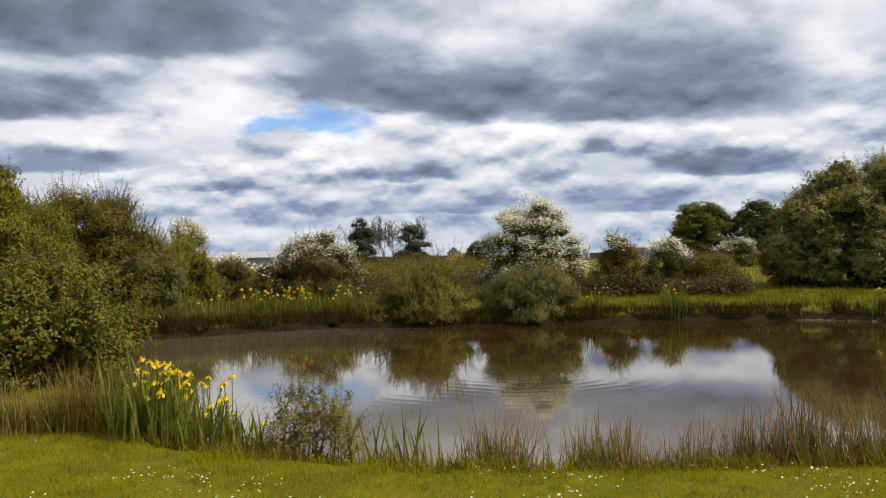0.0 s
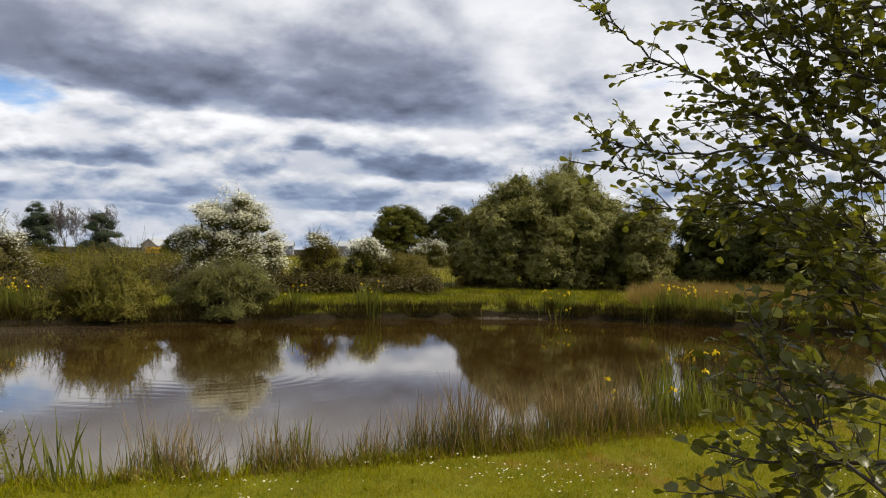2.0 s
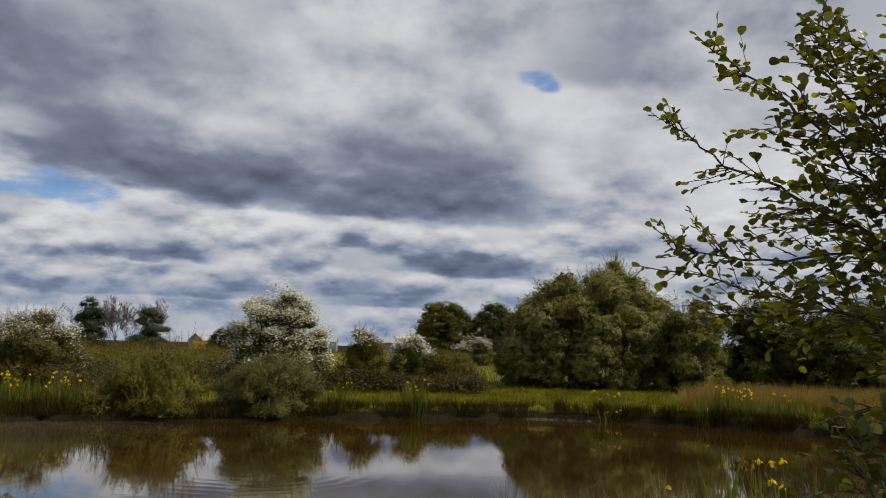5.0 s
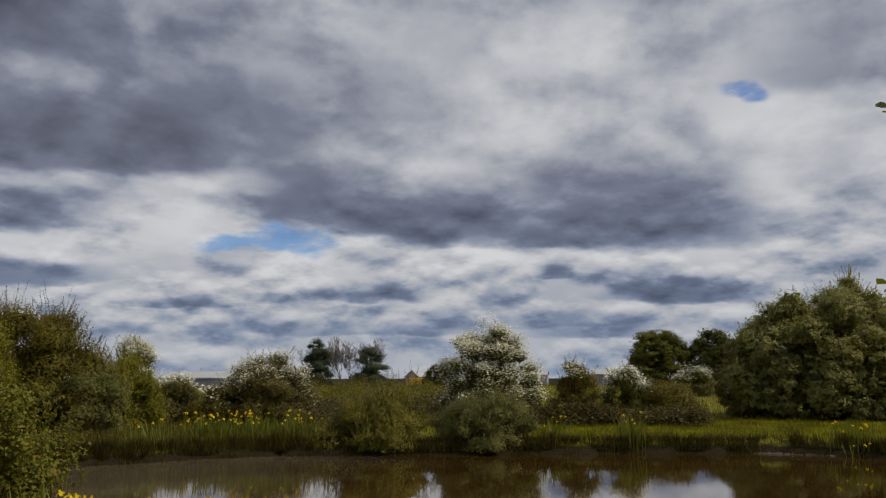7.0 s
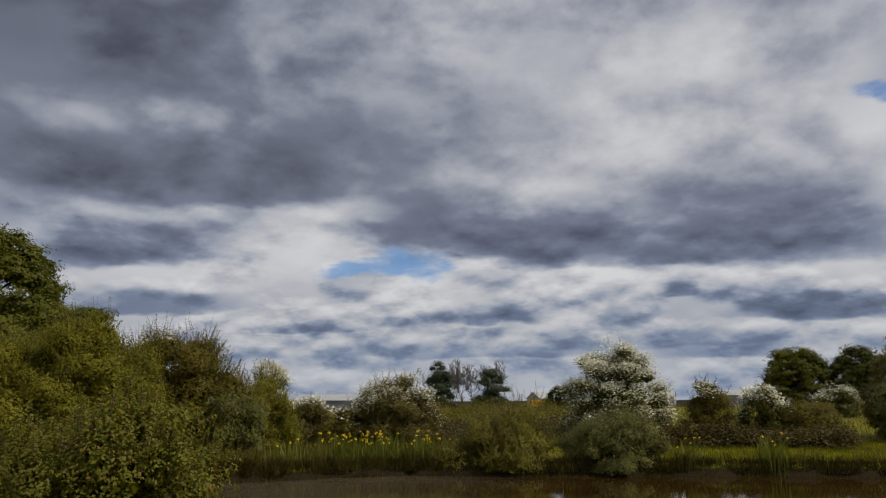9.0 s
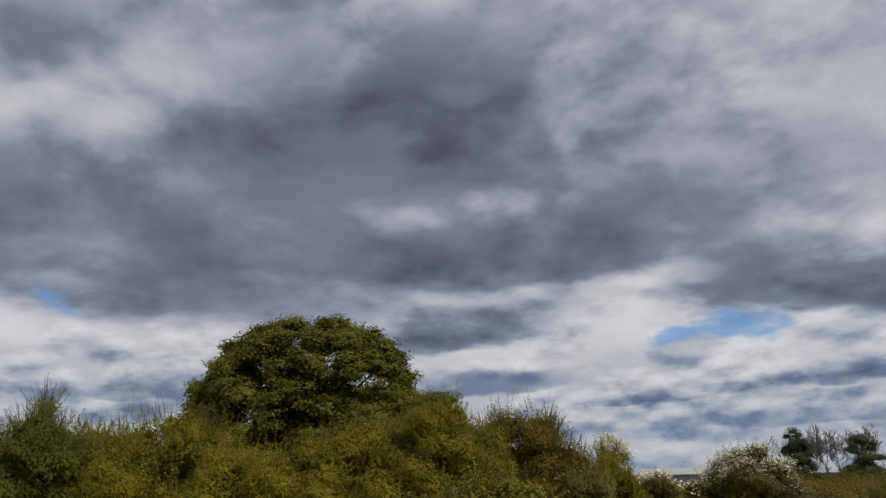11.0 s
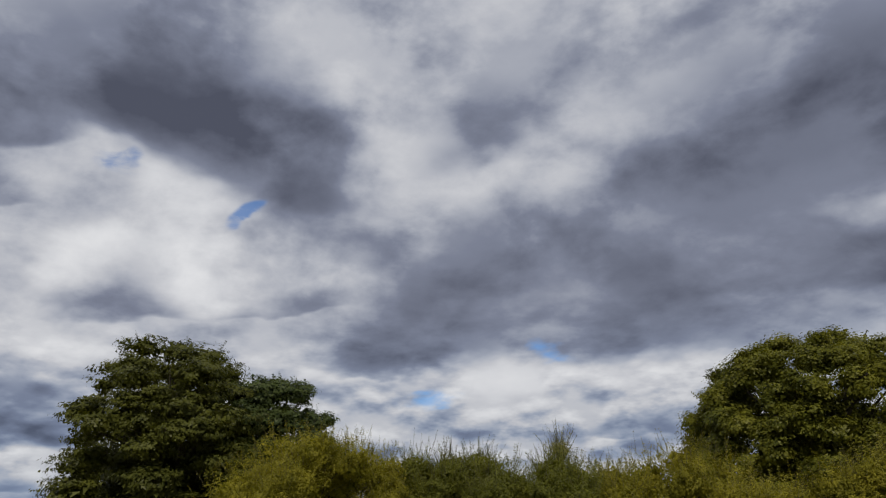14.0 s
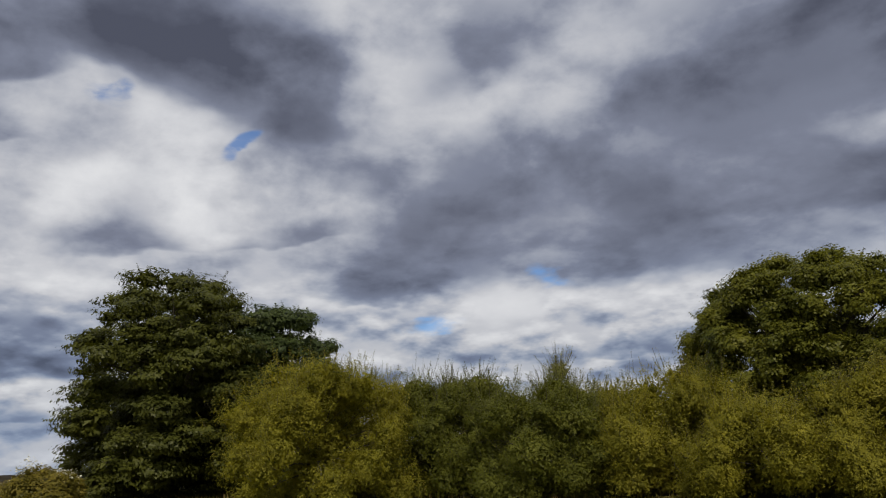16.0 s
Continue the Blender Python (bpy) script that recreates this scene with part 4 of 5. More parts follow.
gable_house("house", "small cream gabled house with a white roof", -1.25, 205, 3.5, 8.0, 3.7, 5.2, -25, CREAM_WALL, WHITE_ROOF)
bm = bmesh.new()
box(bm, -1.9, 1.9, -1.2, 1.2, 0, 1.55)
box(bm, -1.8, 1.8, -1.25, -1.2, 0.12, 1.4)
bmesh.ops.bevel(bm, geom=bm.edges[:], offset=0.04, segments=1, affect="EDGES")
hx, hy = spot_at(-1.15, 195)
skip = thing("skip_container", hx, hy, ground_z(hx, hy), "orange-yellow metal container in front of the house", "container")
part("body", bm, YELLOW_PAINT, skip)
bpy.context.view_layer.update()
skip.location.z = 0.05
bm = bmesh.new()
box(bm, -2.2, 2.2, -1.5, 1.5, -2.0, -0.004)
part("plinth", bm, GREY_WALL, skip)
gable_house("industrial_shed", "low pale-roofed industrial shed behind the hedges", 13.9, 95, 5.0, 7.5, 2.7, 3.35, 80, GREY_WALL, WHITE_ROOF, False)
gable_house("industrial_shed", "white-roofed industrial shed in the distance", -10.0, 240, 6.0, 5.5, 4.0, 5.3, 75, GREY_WALL, WHITE_ROOF, False)
gable_house("industrial_shed", "grey industrial shed with a pale roof in the distance", -14.6, 240, 6.5, 6.0, 4.2, 5.6, 78, GREY_WALL, WHITE_ROOF, False)

# ---- left side: willows, two large trees ----
WB = dict(group="willows on the bank")
plant("sallow_bush", "low yellow-green sallow bush beside the iris clump", "bush", 28.4, 11.8, 3.3, 1.72, LIME_WILLOW, 41, 22000, (0.058, 0.032), 34, 0.25, deep=2.2, shoots=620, shoot_len=0.42, spread=0.085, ragged=0.55, vary=0.32, stems=6, trunk=0.03)
plant("willow_bush", "dense olive willow bush behind the pond", "bush", 24.6, 25.5, 4.8, 3.75, OLIVE, 42, 57834, (0.080, 0.036), 31, 0.27, shoots=795, shoot_len=0.61, vary=0.15, spread=0.12, rise=0.9, core=0.45, taper=0.68, **WB)
plant("willow_bush", "small rounded sallow bush in front of taller willows", "bush", 20.8, 24.6, 2.2, 1.95, SALLOW, 43, 24097, (0.080, 0.036), 19, 0.32, shoots=336, shoot_len=0.41, vary=0.15, spread=0.12, rise=0.9, core=0.45, taper=0.68, **WB)
plant("willow_bush", "feathery yellow-green willow in front of the hawthorns", "bush", 19.2, 27, 3.0, 2.35, WILLOW, 44, 25704, (0.080, 0.036), 19, 0.32, shoots=612, shoot_len=0.54, vary=0.15, spread=0.12, rise=0.9, core=0.45, taper=0.68, **WB)
plant("willow_bush", "tall yellow-green willow bush", "bush", 31.0, 23, 4.5, 3.9, WILLOW, 45, 51408, (0.080, 0.036), 31, 0.27, shoots=795, shoot_len=0.61, vary=0.15, spread=0.12, rise=0.9, core=0.45, taper=0.68, **WB)
plant("willow_bush", "broad yellow-green willow below the sycamore", "bush", 36.5, 23.5, 5.4, 3.5, WILLOW, 46, 54620, (0.080, 0.036), 31, 0.27, shoots=918, shoot_len=0.54, vary=0.15, spread=0.12, rise=0.9, core=0.45, taper=0.68, **WB)
plant("willow_bush", "low yellow-green sallow in the willow hedge", "bush", 42.8, 23, 5.5, 2.75, WILLOW, 47, 51408, (0.080, 0.036), 31, 0.27, shoots=673, shoot_len=0.47, vary=0.15, spread=0.12, rise=0.9, core=0.45, taper=0.68, **WB)
plant("willow_bush", "yellow-green willow in the hedge", "bush", 50.0, 25.5, 6.2, 3.95, WILLOW, 48, 61046, (0.080, 0.036), 36, 0.25, shoots=1040, shoot_len=0.54, vary=0.15, spread=0.12, rise=0.9, core=0.45, taper=0.68, **WB)
plant("willow_bush", "bright green sallow in the hedge", "bush", 58.6, 26, 5.8, 3.95, GREEN_SALLOW, 49, 54620, (0.080, 0.036), 33, 0.27, shoots=856, shoot_len=0.54, vary=0.15, spread=0.12, rise=0.9, core=0.45, taper=0.68, **WB)
plant("willow_bush", "grey-leaved willow with tall loose shoots", "bush", 57.2, 31, 2.6, 4.8, GREY_WILLOW, 50, 12852, (0.080, 0.036), 12, 0.32, shoots=489, shoot_len=0.81, vary=0.15, spread=0.12, rise=0.9, core=0.45, taper=1.5, **WB)
plant("willow_bush", "darker sallow at the end of the hedge", "bush", 65.4, 28.5, 5.5, 4.6, GREEN_SALLOW, 51, 48194, (0.080, 0.036), 31, 0.27, shoots=979, shoot_len=0.68, vary=0.15, spread=0.12, rise=0.9, core=0.45, taper=0.68, **WB)
plant("willow_bush", "tall rounded yellow-green willow beside the maple", "bush", 74.5, 28, 7.7, 5.45, WILLOW, 52, 70686, (0.080, 0.036), 40, 0.25, shoots=1101, shoot_len=0.54, vary=0.15, spread=0.12, rise=0.9, core=0.45, taper=0.68, **WB)
plant("willow_bush", "tall yellow-green willow behind the hedge", "bush", 46.4, 27.5, 5.2, 3.05, WILLOW, 160, 26000, (0.085, 0.038), 28, 0.28, shoots=700, shoot_len=0.5, vary=0.15, spread=0.13, rise=0.9, core=0.4, taper=0.68, **WB)
plant("willow_bush", "yellow-green willow standing behind the hedge", "bush", 54.6, 29, 5.4, 4.1, WILLOW, 161, 26000, (0.085, 0.038), 28, 0.28, shoots=700, shoot_len=0.5, vary=0.15, spread=0.13, rise=0.9, core=0.4, taper=0.68, **WB)
plant("willow_bush", "grey-green sallow standing behind the hedge", "bush", 62.2, 30, 5.4, 4.3, GREEN_SALLOW, 162, 26000, (0.085, 0.038), 28, 0.28, shoots=700, shoot_len=0.5, vary=0.15, spread=0.13, rise=0.9, core=0.4, taper=0.68, **WB)
plant("willow_bush", "yellow-green willow half hidden in the hedge", "bush", 34.0, 27, 4.6, 3.6, WILLOW, 163, 26000, (0.085, 0.038), 28, 0.28, shoots=700, shoot_len=0.5, vary=0.15, spread=0.13, rise=0.9, core=0.4, taper=0.68, **WB)
plant("willow_bush", "straggling willow between the hedge and the maple", "bush", 69.4, 34, 3.6, 4.6, GREY_WILLOW, 56, 20883, (0.080, 0.036), 19, 0.30, shoots=795, shoot_len=0.81, vary=0.15, spread=0.12, rise=0.9, core=0.45, taper=0.68, **WB)
plant("willow_bush", "olive willow filling the gap in the hedge", "bush", 70.6, 32, 4.2, 3.4, OLIVE, 164, 20000, (0.085, 0.038), 24, 0.3, shoots=300, shoot_len=0.5, vary=0.15, spread=0.13, rise=0.9, core=0.8, taper=0.68, gaps=-0.8, **WB)
plant("hawthorn_bush", "low scrub flecked with white below the maple", "bush", 92.0, 34, 7.5, 1.75, OLIVE, 53, 31500, (0.140, 0.105), 24, 0.26, deep=3, blossom=600)
plant("maple_tree", "large dense dark green maple tree", "tree", 84.4, 42, 14.0, 11.3, DARK_LEAF, 54, 125000, (0.185, 0.140), 130, 0.16, deep=10, low=0.2, trunk=0.28, fork=3.0, stems=1, squash=0.5, spread=0.27, bunch=20, tier=0.55, shoots=90, shoot_len=0.7, ragged=0.3, vary=0.16, taper=0.62, core=0.2, gaps=-0.45)
plant("maple_tree", "smaller blue-green maple leaning from the larger one", "tree", 78.0, 43.0, 9.4, 9.9, BLUE_MAPLE, 57, 56000, (0.185, 0.140), 70, 0.21, low=0.3, trunk=0.2, fork=2.6, stems=1, squash=0.7, spread=0.25, bunch=20, tier=0.6, shoots=60, shoot_len=0.6, ragged=0.3, vary=0.14, taper=0.62, core=0.2, gaps=-0.8)
plant("sycamore_tree", "large round-headed sycamore in layered foliage", "tree", 40.1, 44, 14.4, 10.2, OAK_LEAF, 55, 150000, (0.170, 0.130), 220, 0.14, deep=11, low=0.0, trunk=0.3, fork=3.4, stems=1, squash=0.62, spread=0.24, bunch=16, tier=0.9, shoots=24, shoot_len=0.5, ragged=0.12, vary=0.05, taper=0.70, core=0.6, gaps=-0.8)
plant("sycamore_tree", "smaller yellow-green sycamore beside the large one", "tree", 32.4, 46, 7.5, 7.2, OAK_LEAF, 58, 40000, (0.180, 0.135), 50, 0.2, low=0.4, trunk=0.2, fork=2.4, stems=1, squash=0.5, spread=0.25, bunch=20, tier=0.6, ragged=0.3, core=0.25)


def telegraph_pole(az, far, high):
    x, y = spot_at(az, far)
    ob = thing("telegraph_pole", x, y, ground_z(x, y), "dark timber telegraph pole with a crossarm", "pole", turn=az)
    child("pole", mesh_of("pole", *tube([(0, 0, -0.3), (0, 0, high * 0.5), (0, 0, high)], [0.16, 0.14, 0.11], 8), BARK), ob)
    bm = bmesh.new()
    box(bm, -0.9, 0.9, -0.2, -0.08, high - 0.55, high - 0.38)
    part("crossarm", bm, BARK, ob)


telegraph_pole(94.8, 190, 5.4)

# ---- grasses ----


def scatter(rng, count, az, far, keep):
    """Random ground places within a stretch of bearings and distances, for which keep(xy, shore distance) holds."""
    a = np.radians(rng.uniform(*az, count))
    r = np.sqrt(rng.uniform(far[0] ** 2, far[1] ** 2, count))
    xy = np.stack([-r * np.sin(a), r * np.cos(a)], 1)
    d = shore_distance(xy)
    xy = xy[keep(xy, d)]
    return np.c_[xy, heights(xy) - 0.01]


def grass(name, label, feet, rng, high, wide, mat, lean, segs=1):
    v, f = blades(rng, feet, high, wide, lean, segs)
    tagged(new(name, mesh_of(name, v, f, mat)), label, "grass", kind="stuff")


rng = np.random.default_rng(61)
grass("lawn_grass", "short bright green lawn on the near bank", scatter(rng, 190000, (-62, 40), (4.0, 9.5), lambda p, d: d > 0.98), rng, 0.075, 0.006, LAWN, 0.8)
grass("lawn_grass", "longer tufts of grass where the lawn meets the bank", scatter(rng, 60000, (-62, 42), (4.8, 11.0), lambda p, d: (d > 0.75) & (d < 1.75) & (wave_noise(np.c_[p, 0 * d], 2.6, 3.0) > d - 1.1)), rng, 0.15, 0.007, LAWN, 0.7, 2)
grass("lawn_tuft", "darker tufts of coarser grass in the lawn", scatter(rng, 90000, (-62, 40), (4.2, 8.5), lambda p, d: (d > 0.9) & (wave_noise(np.c_[p, 0 * d], 3.1, 9.0) + 0.6 * wave_noise(np.c_[p, 0 * d], 8.0, 2.0) > 0.45)), rng, 0.10, 0.006, FRINGE, 0.7)
grass("bank_grass", "longer green grass along the near waterline", scatter(rng, 60000, (-62, 42), (5.2, 11.5), lambda p, d: (d > 0.15) & (d < 1.1) & (wave_noise(np.c_[p, 0 * d], 2.2) > 0.0)), rng, 0.13, 0.008, FRINGE, 0.5, 2)
grass("meadow_grass", "fresh green meadow grass on the far bank", scatter(rng, 100000, (-60, -8), (20.5, 34), lambda p, d: d > 0.25), rng, 0.12, 0.022, MEADOW, 0.5)
def off_ledge(p):
    """True away from the bare earth ledge."""
    a = np.degrees(np.arctan2(-p[:, 0], p[:, 1]))
    return (a > -24.3) | (a < -29.2) | (wave_noise(np.c_[p, 0 * a], 2.7, 6.0) > -0.35)


grass("bank_grass", "tall marginal grass along the far waterline", scatter(rng, 90000, (-58, 26), (16, 27), lambda p, d: (d > -0.05) & (d < 0.7) & (wave_noise(np.c_[p, 0 * d], 1.3) > -0.4 + 1.2 * d)), rng, 0.27, 0.018, SEDGE, 0.35)
grass("bank_grass", "tall green marginal grass by the willows", scatter(rng, 34000, (2, 34), (17, 28), lambda p, d: (d > 0) & (d < 5)), rng, 0.42, 0.018, BANK_GRASS, 0.35)
grass("bank_grass", "dark sedge among the grass by the willows", scatter(rng, 40000, (2, 34), (17, 28), lambda p, d: (d > 0) & (d < 5) & (wave_noise(np.c_[p, 0 * d], 1.1, 8.0) > -0.3)), rng, 0.46, 0.018, SEDGE, 0.35)
grass("rough_grass", "rough dry and green grass on the rise behind", scatter(rng, 30000, (-60, 100), (24, 66), lambda p, d: (d > 1.5) & ((p[:, 0] < 1) | (np.hypot(*p.T) > 33))), rng, 0.42, 0.03, DRY_GRASS, 0.35)
grass("rough_grass", "tussocky olive grass on the rise behind", scatter(rng, 60000, (-60, 100), (24, 66), lambda p, d: (d > 1.5) & ((p[:, 0] < 1) | (np.hypot(*p.T) > 33))), rng, 0.4, 0.03, TALL_GRASS, 0.35)


grass("tussock_grass", "humped dry tussocks at the edge of the meadow", scatter(rng, 26000, (-50, -35.5), (25.2, 29.5), lambda p, d: (d > 1.5) & (wave_noise(np.c_[p, 0 * d], 1.25, 4.0) > 0.05)), rng, 0.8, 0.022, DRY_GRASS, 0.6)


def shore_feet(rng, count, lo, hi, keep):
    """Random places along the waterline, lo to hi metres inland of it."""
    i = rng.integers(0, len(OUTLINE), count)
    a, b = OUTLINE[i], OUTLINE[(i + 1) % len(OUTLINE)]
    way = unit(b - a)
    xy = a + (b - a) * rng.random((count, 1)) + np.stack([-way[:, 1], way[:, 0]], 1) * rng.uniform(lo, hi, (count, 1))
    xy = xy[keep(xy)]
    return np.c_[xy, heights(xy) - 0.02]


grass("bank_grass", "dark overhanging grass at the far water's edge", shore_feet(rng, 110000, -0.2, 0.22, lambda p: (p[:, 1] > 12) & off_ledge(p) & (wave_noise(np.c_[p, p[:, :1] * 0], 1.6) > -0.8)), rng, 0.31, 0.018, SEDGE, 0.4)
grass("bank_grass", "dense olive grass fringe between lawn and water", shore_feet(rng, 30000, 0.3, 1.08, lambda p: (p[:, 1] < 10.5) & (np.abs(p[:, 0] - 0.78) > 0.2) & (wave_noise(np.c_[p, p[:, :1] * 0], 2.4) > -0.4)), rng, 0.2, 0.009, FRINGE, 0.45, 2)
grass("meadow_tuft", "darker tufts of grass scattered over the meadow", scatter(rng, 60000, (-58, -9), (21, 33), lambda p, d: (d > 0.4) & (wave_noise(np.c_[p, 0 * d], 1.9, 7.0) > 0.38)), rng, 0.26, 0.02, BANK_GRASS, 0.4)
grass("tussock_grass", "tall dry tussocks beyond the far bank", scatter(rng, 60000, (-57, -37), (26.5, 34), lambda p, d: (d > 2) & (wave_noise(np.c_[p, 0 * d], 0.9, 5.0) > -0.2)), rng, 0.55, 0.022, DRY_GRASS, 0.4)
grass("tussock_grass", "tall green tussocks beyond the far bank", scatter(rng, 60000, (-57, -37), (26, 34), lambda p, d: (d > 2) & (wave_noise(np.c_[p, 0 * d], 0.9, 2.0) > -0.2)), rng, 0.6, 0.022, TALL_GRASS, 0.4)


def hedge(name, label, az0, az1, far, high, mat, seed, count, deep=1.6):
    """A low run of bramble and scrub."""
    rng = np.random.default_rng(seed)
    a = rng.uniform(az0, az1, count // 8)
    r = far + rng.normal(0, deep / 2, len(a))
    xy = np.stack([-r * np.sin(np.radians(a)), r * np.cos(np.radians(a))], 1)
    top = high * (0.7 + 0.45 * wave_noise(np.c_[xy, 0 * r], 1.1, seed))
    at_ = np.c_[xy, heights(xy) + top * rng.random(len(a)) ** 0.5]
    many = np.repeat(at_, 8, 0) + rng.normal(0, 0.12, (len(at_) * 8, 3))
    v, f = leaves(rng, many, np.tile([0, 0, 0.8], (len(many), 1)), 0.10, 0.06, 0.4)
    tagged(new(name, mesh_of(name, v, f, mat)), label, "scrub", kind="stuff")


hedge("bramble_hedge", "low tangled bramble hedge at the meadow edge", -21.5, -9.5, 29.6, 0.62, BRAMBLE, 71, 22000)
hedge("bramble_hedge", "dark bramble scrub below the hawthorns", 5, 19, 31, 1.0, BRAMBLE, 72, 20000)
hedge("bramble_hedge", "brown-green bramble scrub behind the willow bushes", -10, 8, 31.5, 0.85, BRAMBLE, 73, 30000, 5)
hedge("bramble_hedge", "straggling olive scrub on the rise", -9, 8, 44, 1.0, TALL_GRASS, 77, 22000, 8)
hedge("far_hedge", "distant dark green hedge line", 10, 20, 110, 4.3, DARK_LEAF, 74, 14000, 4)
hedge("far_hedge", "distant green hedge line beyond the rise", -26, -8, 130, 3.0, DARK_LEAF, 75, 16000, 5)
hedge("far_hedge", "distant trees beyond the rise", -6, 6, 140, 2.2, DARK_LEAF, 76, 12000, 5)

# ---- rushes and irises ----


def rush_clump(az, far, wide, high, count, seed, label, mat=None, group="rushes on the near bank"):
    rng = np.random.default_rng(seed)
    x, y = spot_at(az, far)
    ob = thing("rush_clump", x, y, 0, label, "rushes", group)
    xy = rng.normal(0, 0.4, (count, 2)) * np.array([wide / 2, 0.22])
    feet = np.c_[xy, heights(xy + np.array([x, y])) - 0.02]
    v, f = blades(rng, feet, high, 0.007, 0.22, 3, 0.1)
    child("tuft", mesh_of("tuft", v, f, mat or RUSH), ob)
    short = np.c_[(q := rng.normal(0, 0.45, (int(count * 1.3), 2)) * np.array([wide / 2, 0.24])), heights(q + np.array([x, y])) - 0.02]
    v, f = blades(rng, short, high * 0.62, 0.008, 0.3, 2, 0.15)
    child("undergrowth", mesh_of("undergrowth", v, f, BANK_GRASS), ob, "short green grass at the foot")
    return ob


RUSH_ROWS = [(-3.9, 6.3, 0.8, 0.6, 220), (-10.4, 6.3, 0.5, 0.58, 130), (-12.8, 6.3, 0.4, 0.5, 90), (-17.6, 6.4, 0.5, 0.46, 100), (-21.2, 6.5, 0.45, 0.6, 120),
             (-24.6, 6.6, 0.8, 0.74, 260), (-28.4, 6.8, 0.55, 0.64, 140), (-31.6, 7.2, 0.85, 0.66, 380), (-35.0, 7.6, 0.9, 0.7, 420), (-44.5, 8.9, 1.0, 0.6, 220)]
for i, (az, far, wide, high, count) in enumerate(RUSH_ROWS):
    rush_clump(az, far, wide, high * 0.9, count, 80 + i, "tuft of brownish rushes at the near waterline")
for i, (az, far, wide, high, count) in enumerate([(-36.5, 8.9, 1.2, 0.85, 420), (-40.5, 9.4, 1.3, 0.9, 460), (-44.0, 9.8, 1.3, 0.9, 420), (-33.5, 8.2, 0.9, 0.7, 300)]):
    rush_clump(az, far, wide, high, count, 170 + i, "tall dark stand of rushes behind the irises", SEDGE)
rush_clump(24.9, 8.2, 1.2, 0.66, 560, 95, "tuft of dry pinkish grass beside the sallow bush", DRY_GRASS)
rush_clump(29.0, 8.4, 1.0, 0.5, 300, 96, "tuft of dry grass below the sallow bush", DRY_GRASS)


def petal_mesh():
    """One iris flower: three drooping falls and three upright standards."""
    pieces = []
    for k in range(6):
        a = k * math.pi / 3
        fall = k % 2 == 0
        out, up = (math.cos(a), math.sin(a)), 0.0
        prof = [(0.0, 0.0, 0.006), (0.022, 0.014, 0.020), (0.046, -0.006, 0.027), (0.054, -0.034, 0.012)] if fall else [(0.0, 0.0, 0.005), (0.008, 0.018, 0.010), (0.014, 0.036, 0.008), (0.016, 0.046, 0.003)]
        v = []
        for r, z, w in prof:
            v += [(out[0] * r - out[1] * w, out[1] * r + out[0] * w, z), (out[0] * r + out[1] * w, out[1] * r - out[0] * w, z)]
        pieces.append((np.array(v), np.array([[0, 1, 3, 2], [2, 3, 5, 4], [4, 5, 7, 6]])))
    return mesh_of("iris_flower", *joined(pieces), PETAL)


FLOWER = petal_mesh()


def iris_clump(az, far, wide, deep, high, count, flowers, seed, label, group, turn=0.0, flower_size=1.0, blade=0.022):
    rng = np.random.default_rng(seed)
    x, y = spot_at(az, far)
    ob = thing("iris_clump", x, y, 0, label, "irises", group)
    side = np.array([math.cos(radians(az + turn)), math.sin(radians(az + turn))])
    front = np.array([-side[1], side[0]])

    def feet_of(k, s=0.36):
        xy = rng.normal(0, s, (k, 1)).clip(-0.6, 0.6) * wide * side + rng.normal(0, s, (k, 1)).clip(-0.6, 0.6) * deep * front
        return np.c_[xy, heights(xy + np.array([x, y])) - 0.02]

    v, f = blades(rng, feet_of(count), high, blade, 0.22, 3, 0.09)
    child("foliage", mesh_of("foliage", v, f, IRIS_LEAF), ob)
    if flowers:
        feet = feet_of(flowers, 0.30)
        if flowers > 30:
            # several stalks rise from one root
            root = feet_of(14, 0.4)
            feet = root[rng.integers(0, 14, flowers)] + np.c_[rng.normal(0, 0.045, (flowers, 2)), np.zeros(flowers)]
        tips = feet + np.c_[rng.normal(0, 0.05, (flowers, 2)), high * rng.uniform(0.62, 1.06, flowers)]
        for a, b in zip(feet, tips):
            stalk = child("stalk", mesh_of("stalk", *tube(wander(rng, 0 * a, b - a, 4, 0.03), [0.006, 0.006, 0.005, 0.004], 4), IRIS_LEAF), ob)
            stalk.location = a
            one = child("iris_flower", FLOWER, stalk)
            one.matrix_local = pose(*(b - a), rng.normal(0, 18), rng.normal(0, 18), rng.uniform(0, 360)) @ Matrix.Scale(0.7 * flower_size * rng.uniform(0.8, 1.2), 4)
    return ob


iris_clump(19.6, 7.7, 0.86, 0.5, 0.72, 420, 84, 101, "tall clump of yellow flag irises in bloom", "irises on the near bank", flower_size=0.88)
iris_clump(15.6, 7.2, 0.75, 0.4, 0.52, 190, 2, 102, "flag iris leaves at the waterline", "irises on the near bank")
iris_clump(6.2, 6.6, 0.45, 0.2, 0.56, 26, 0, 103, "few upright iris leaves at the waterline", "irises on the near bank")
iris_clump(2.7, 6.45, 0.4, 0.2, 0.55, 26, 0, 104, "few upright iris leaves at the waterline", "irises on the near bank")
iris_clump(-12.2, 6.4, 0.22, 0.15, 0.6, 12, 0, 105, "few upright iris leaves among rushes", "irises on the near bank")
iris_clump(-38.2, 8.3, 1.3, 0.6, 0.72, 300, 10, 106, "clump of yellow flag irises among dark rushes", "irises on the near bank")
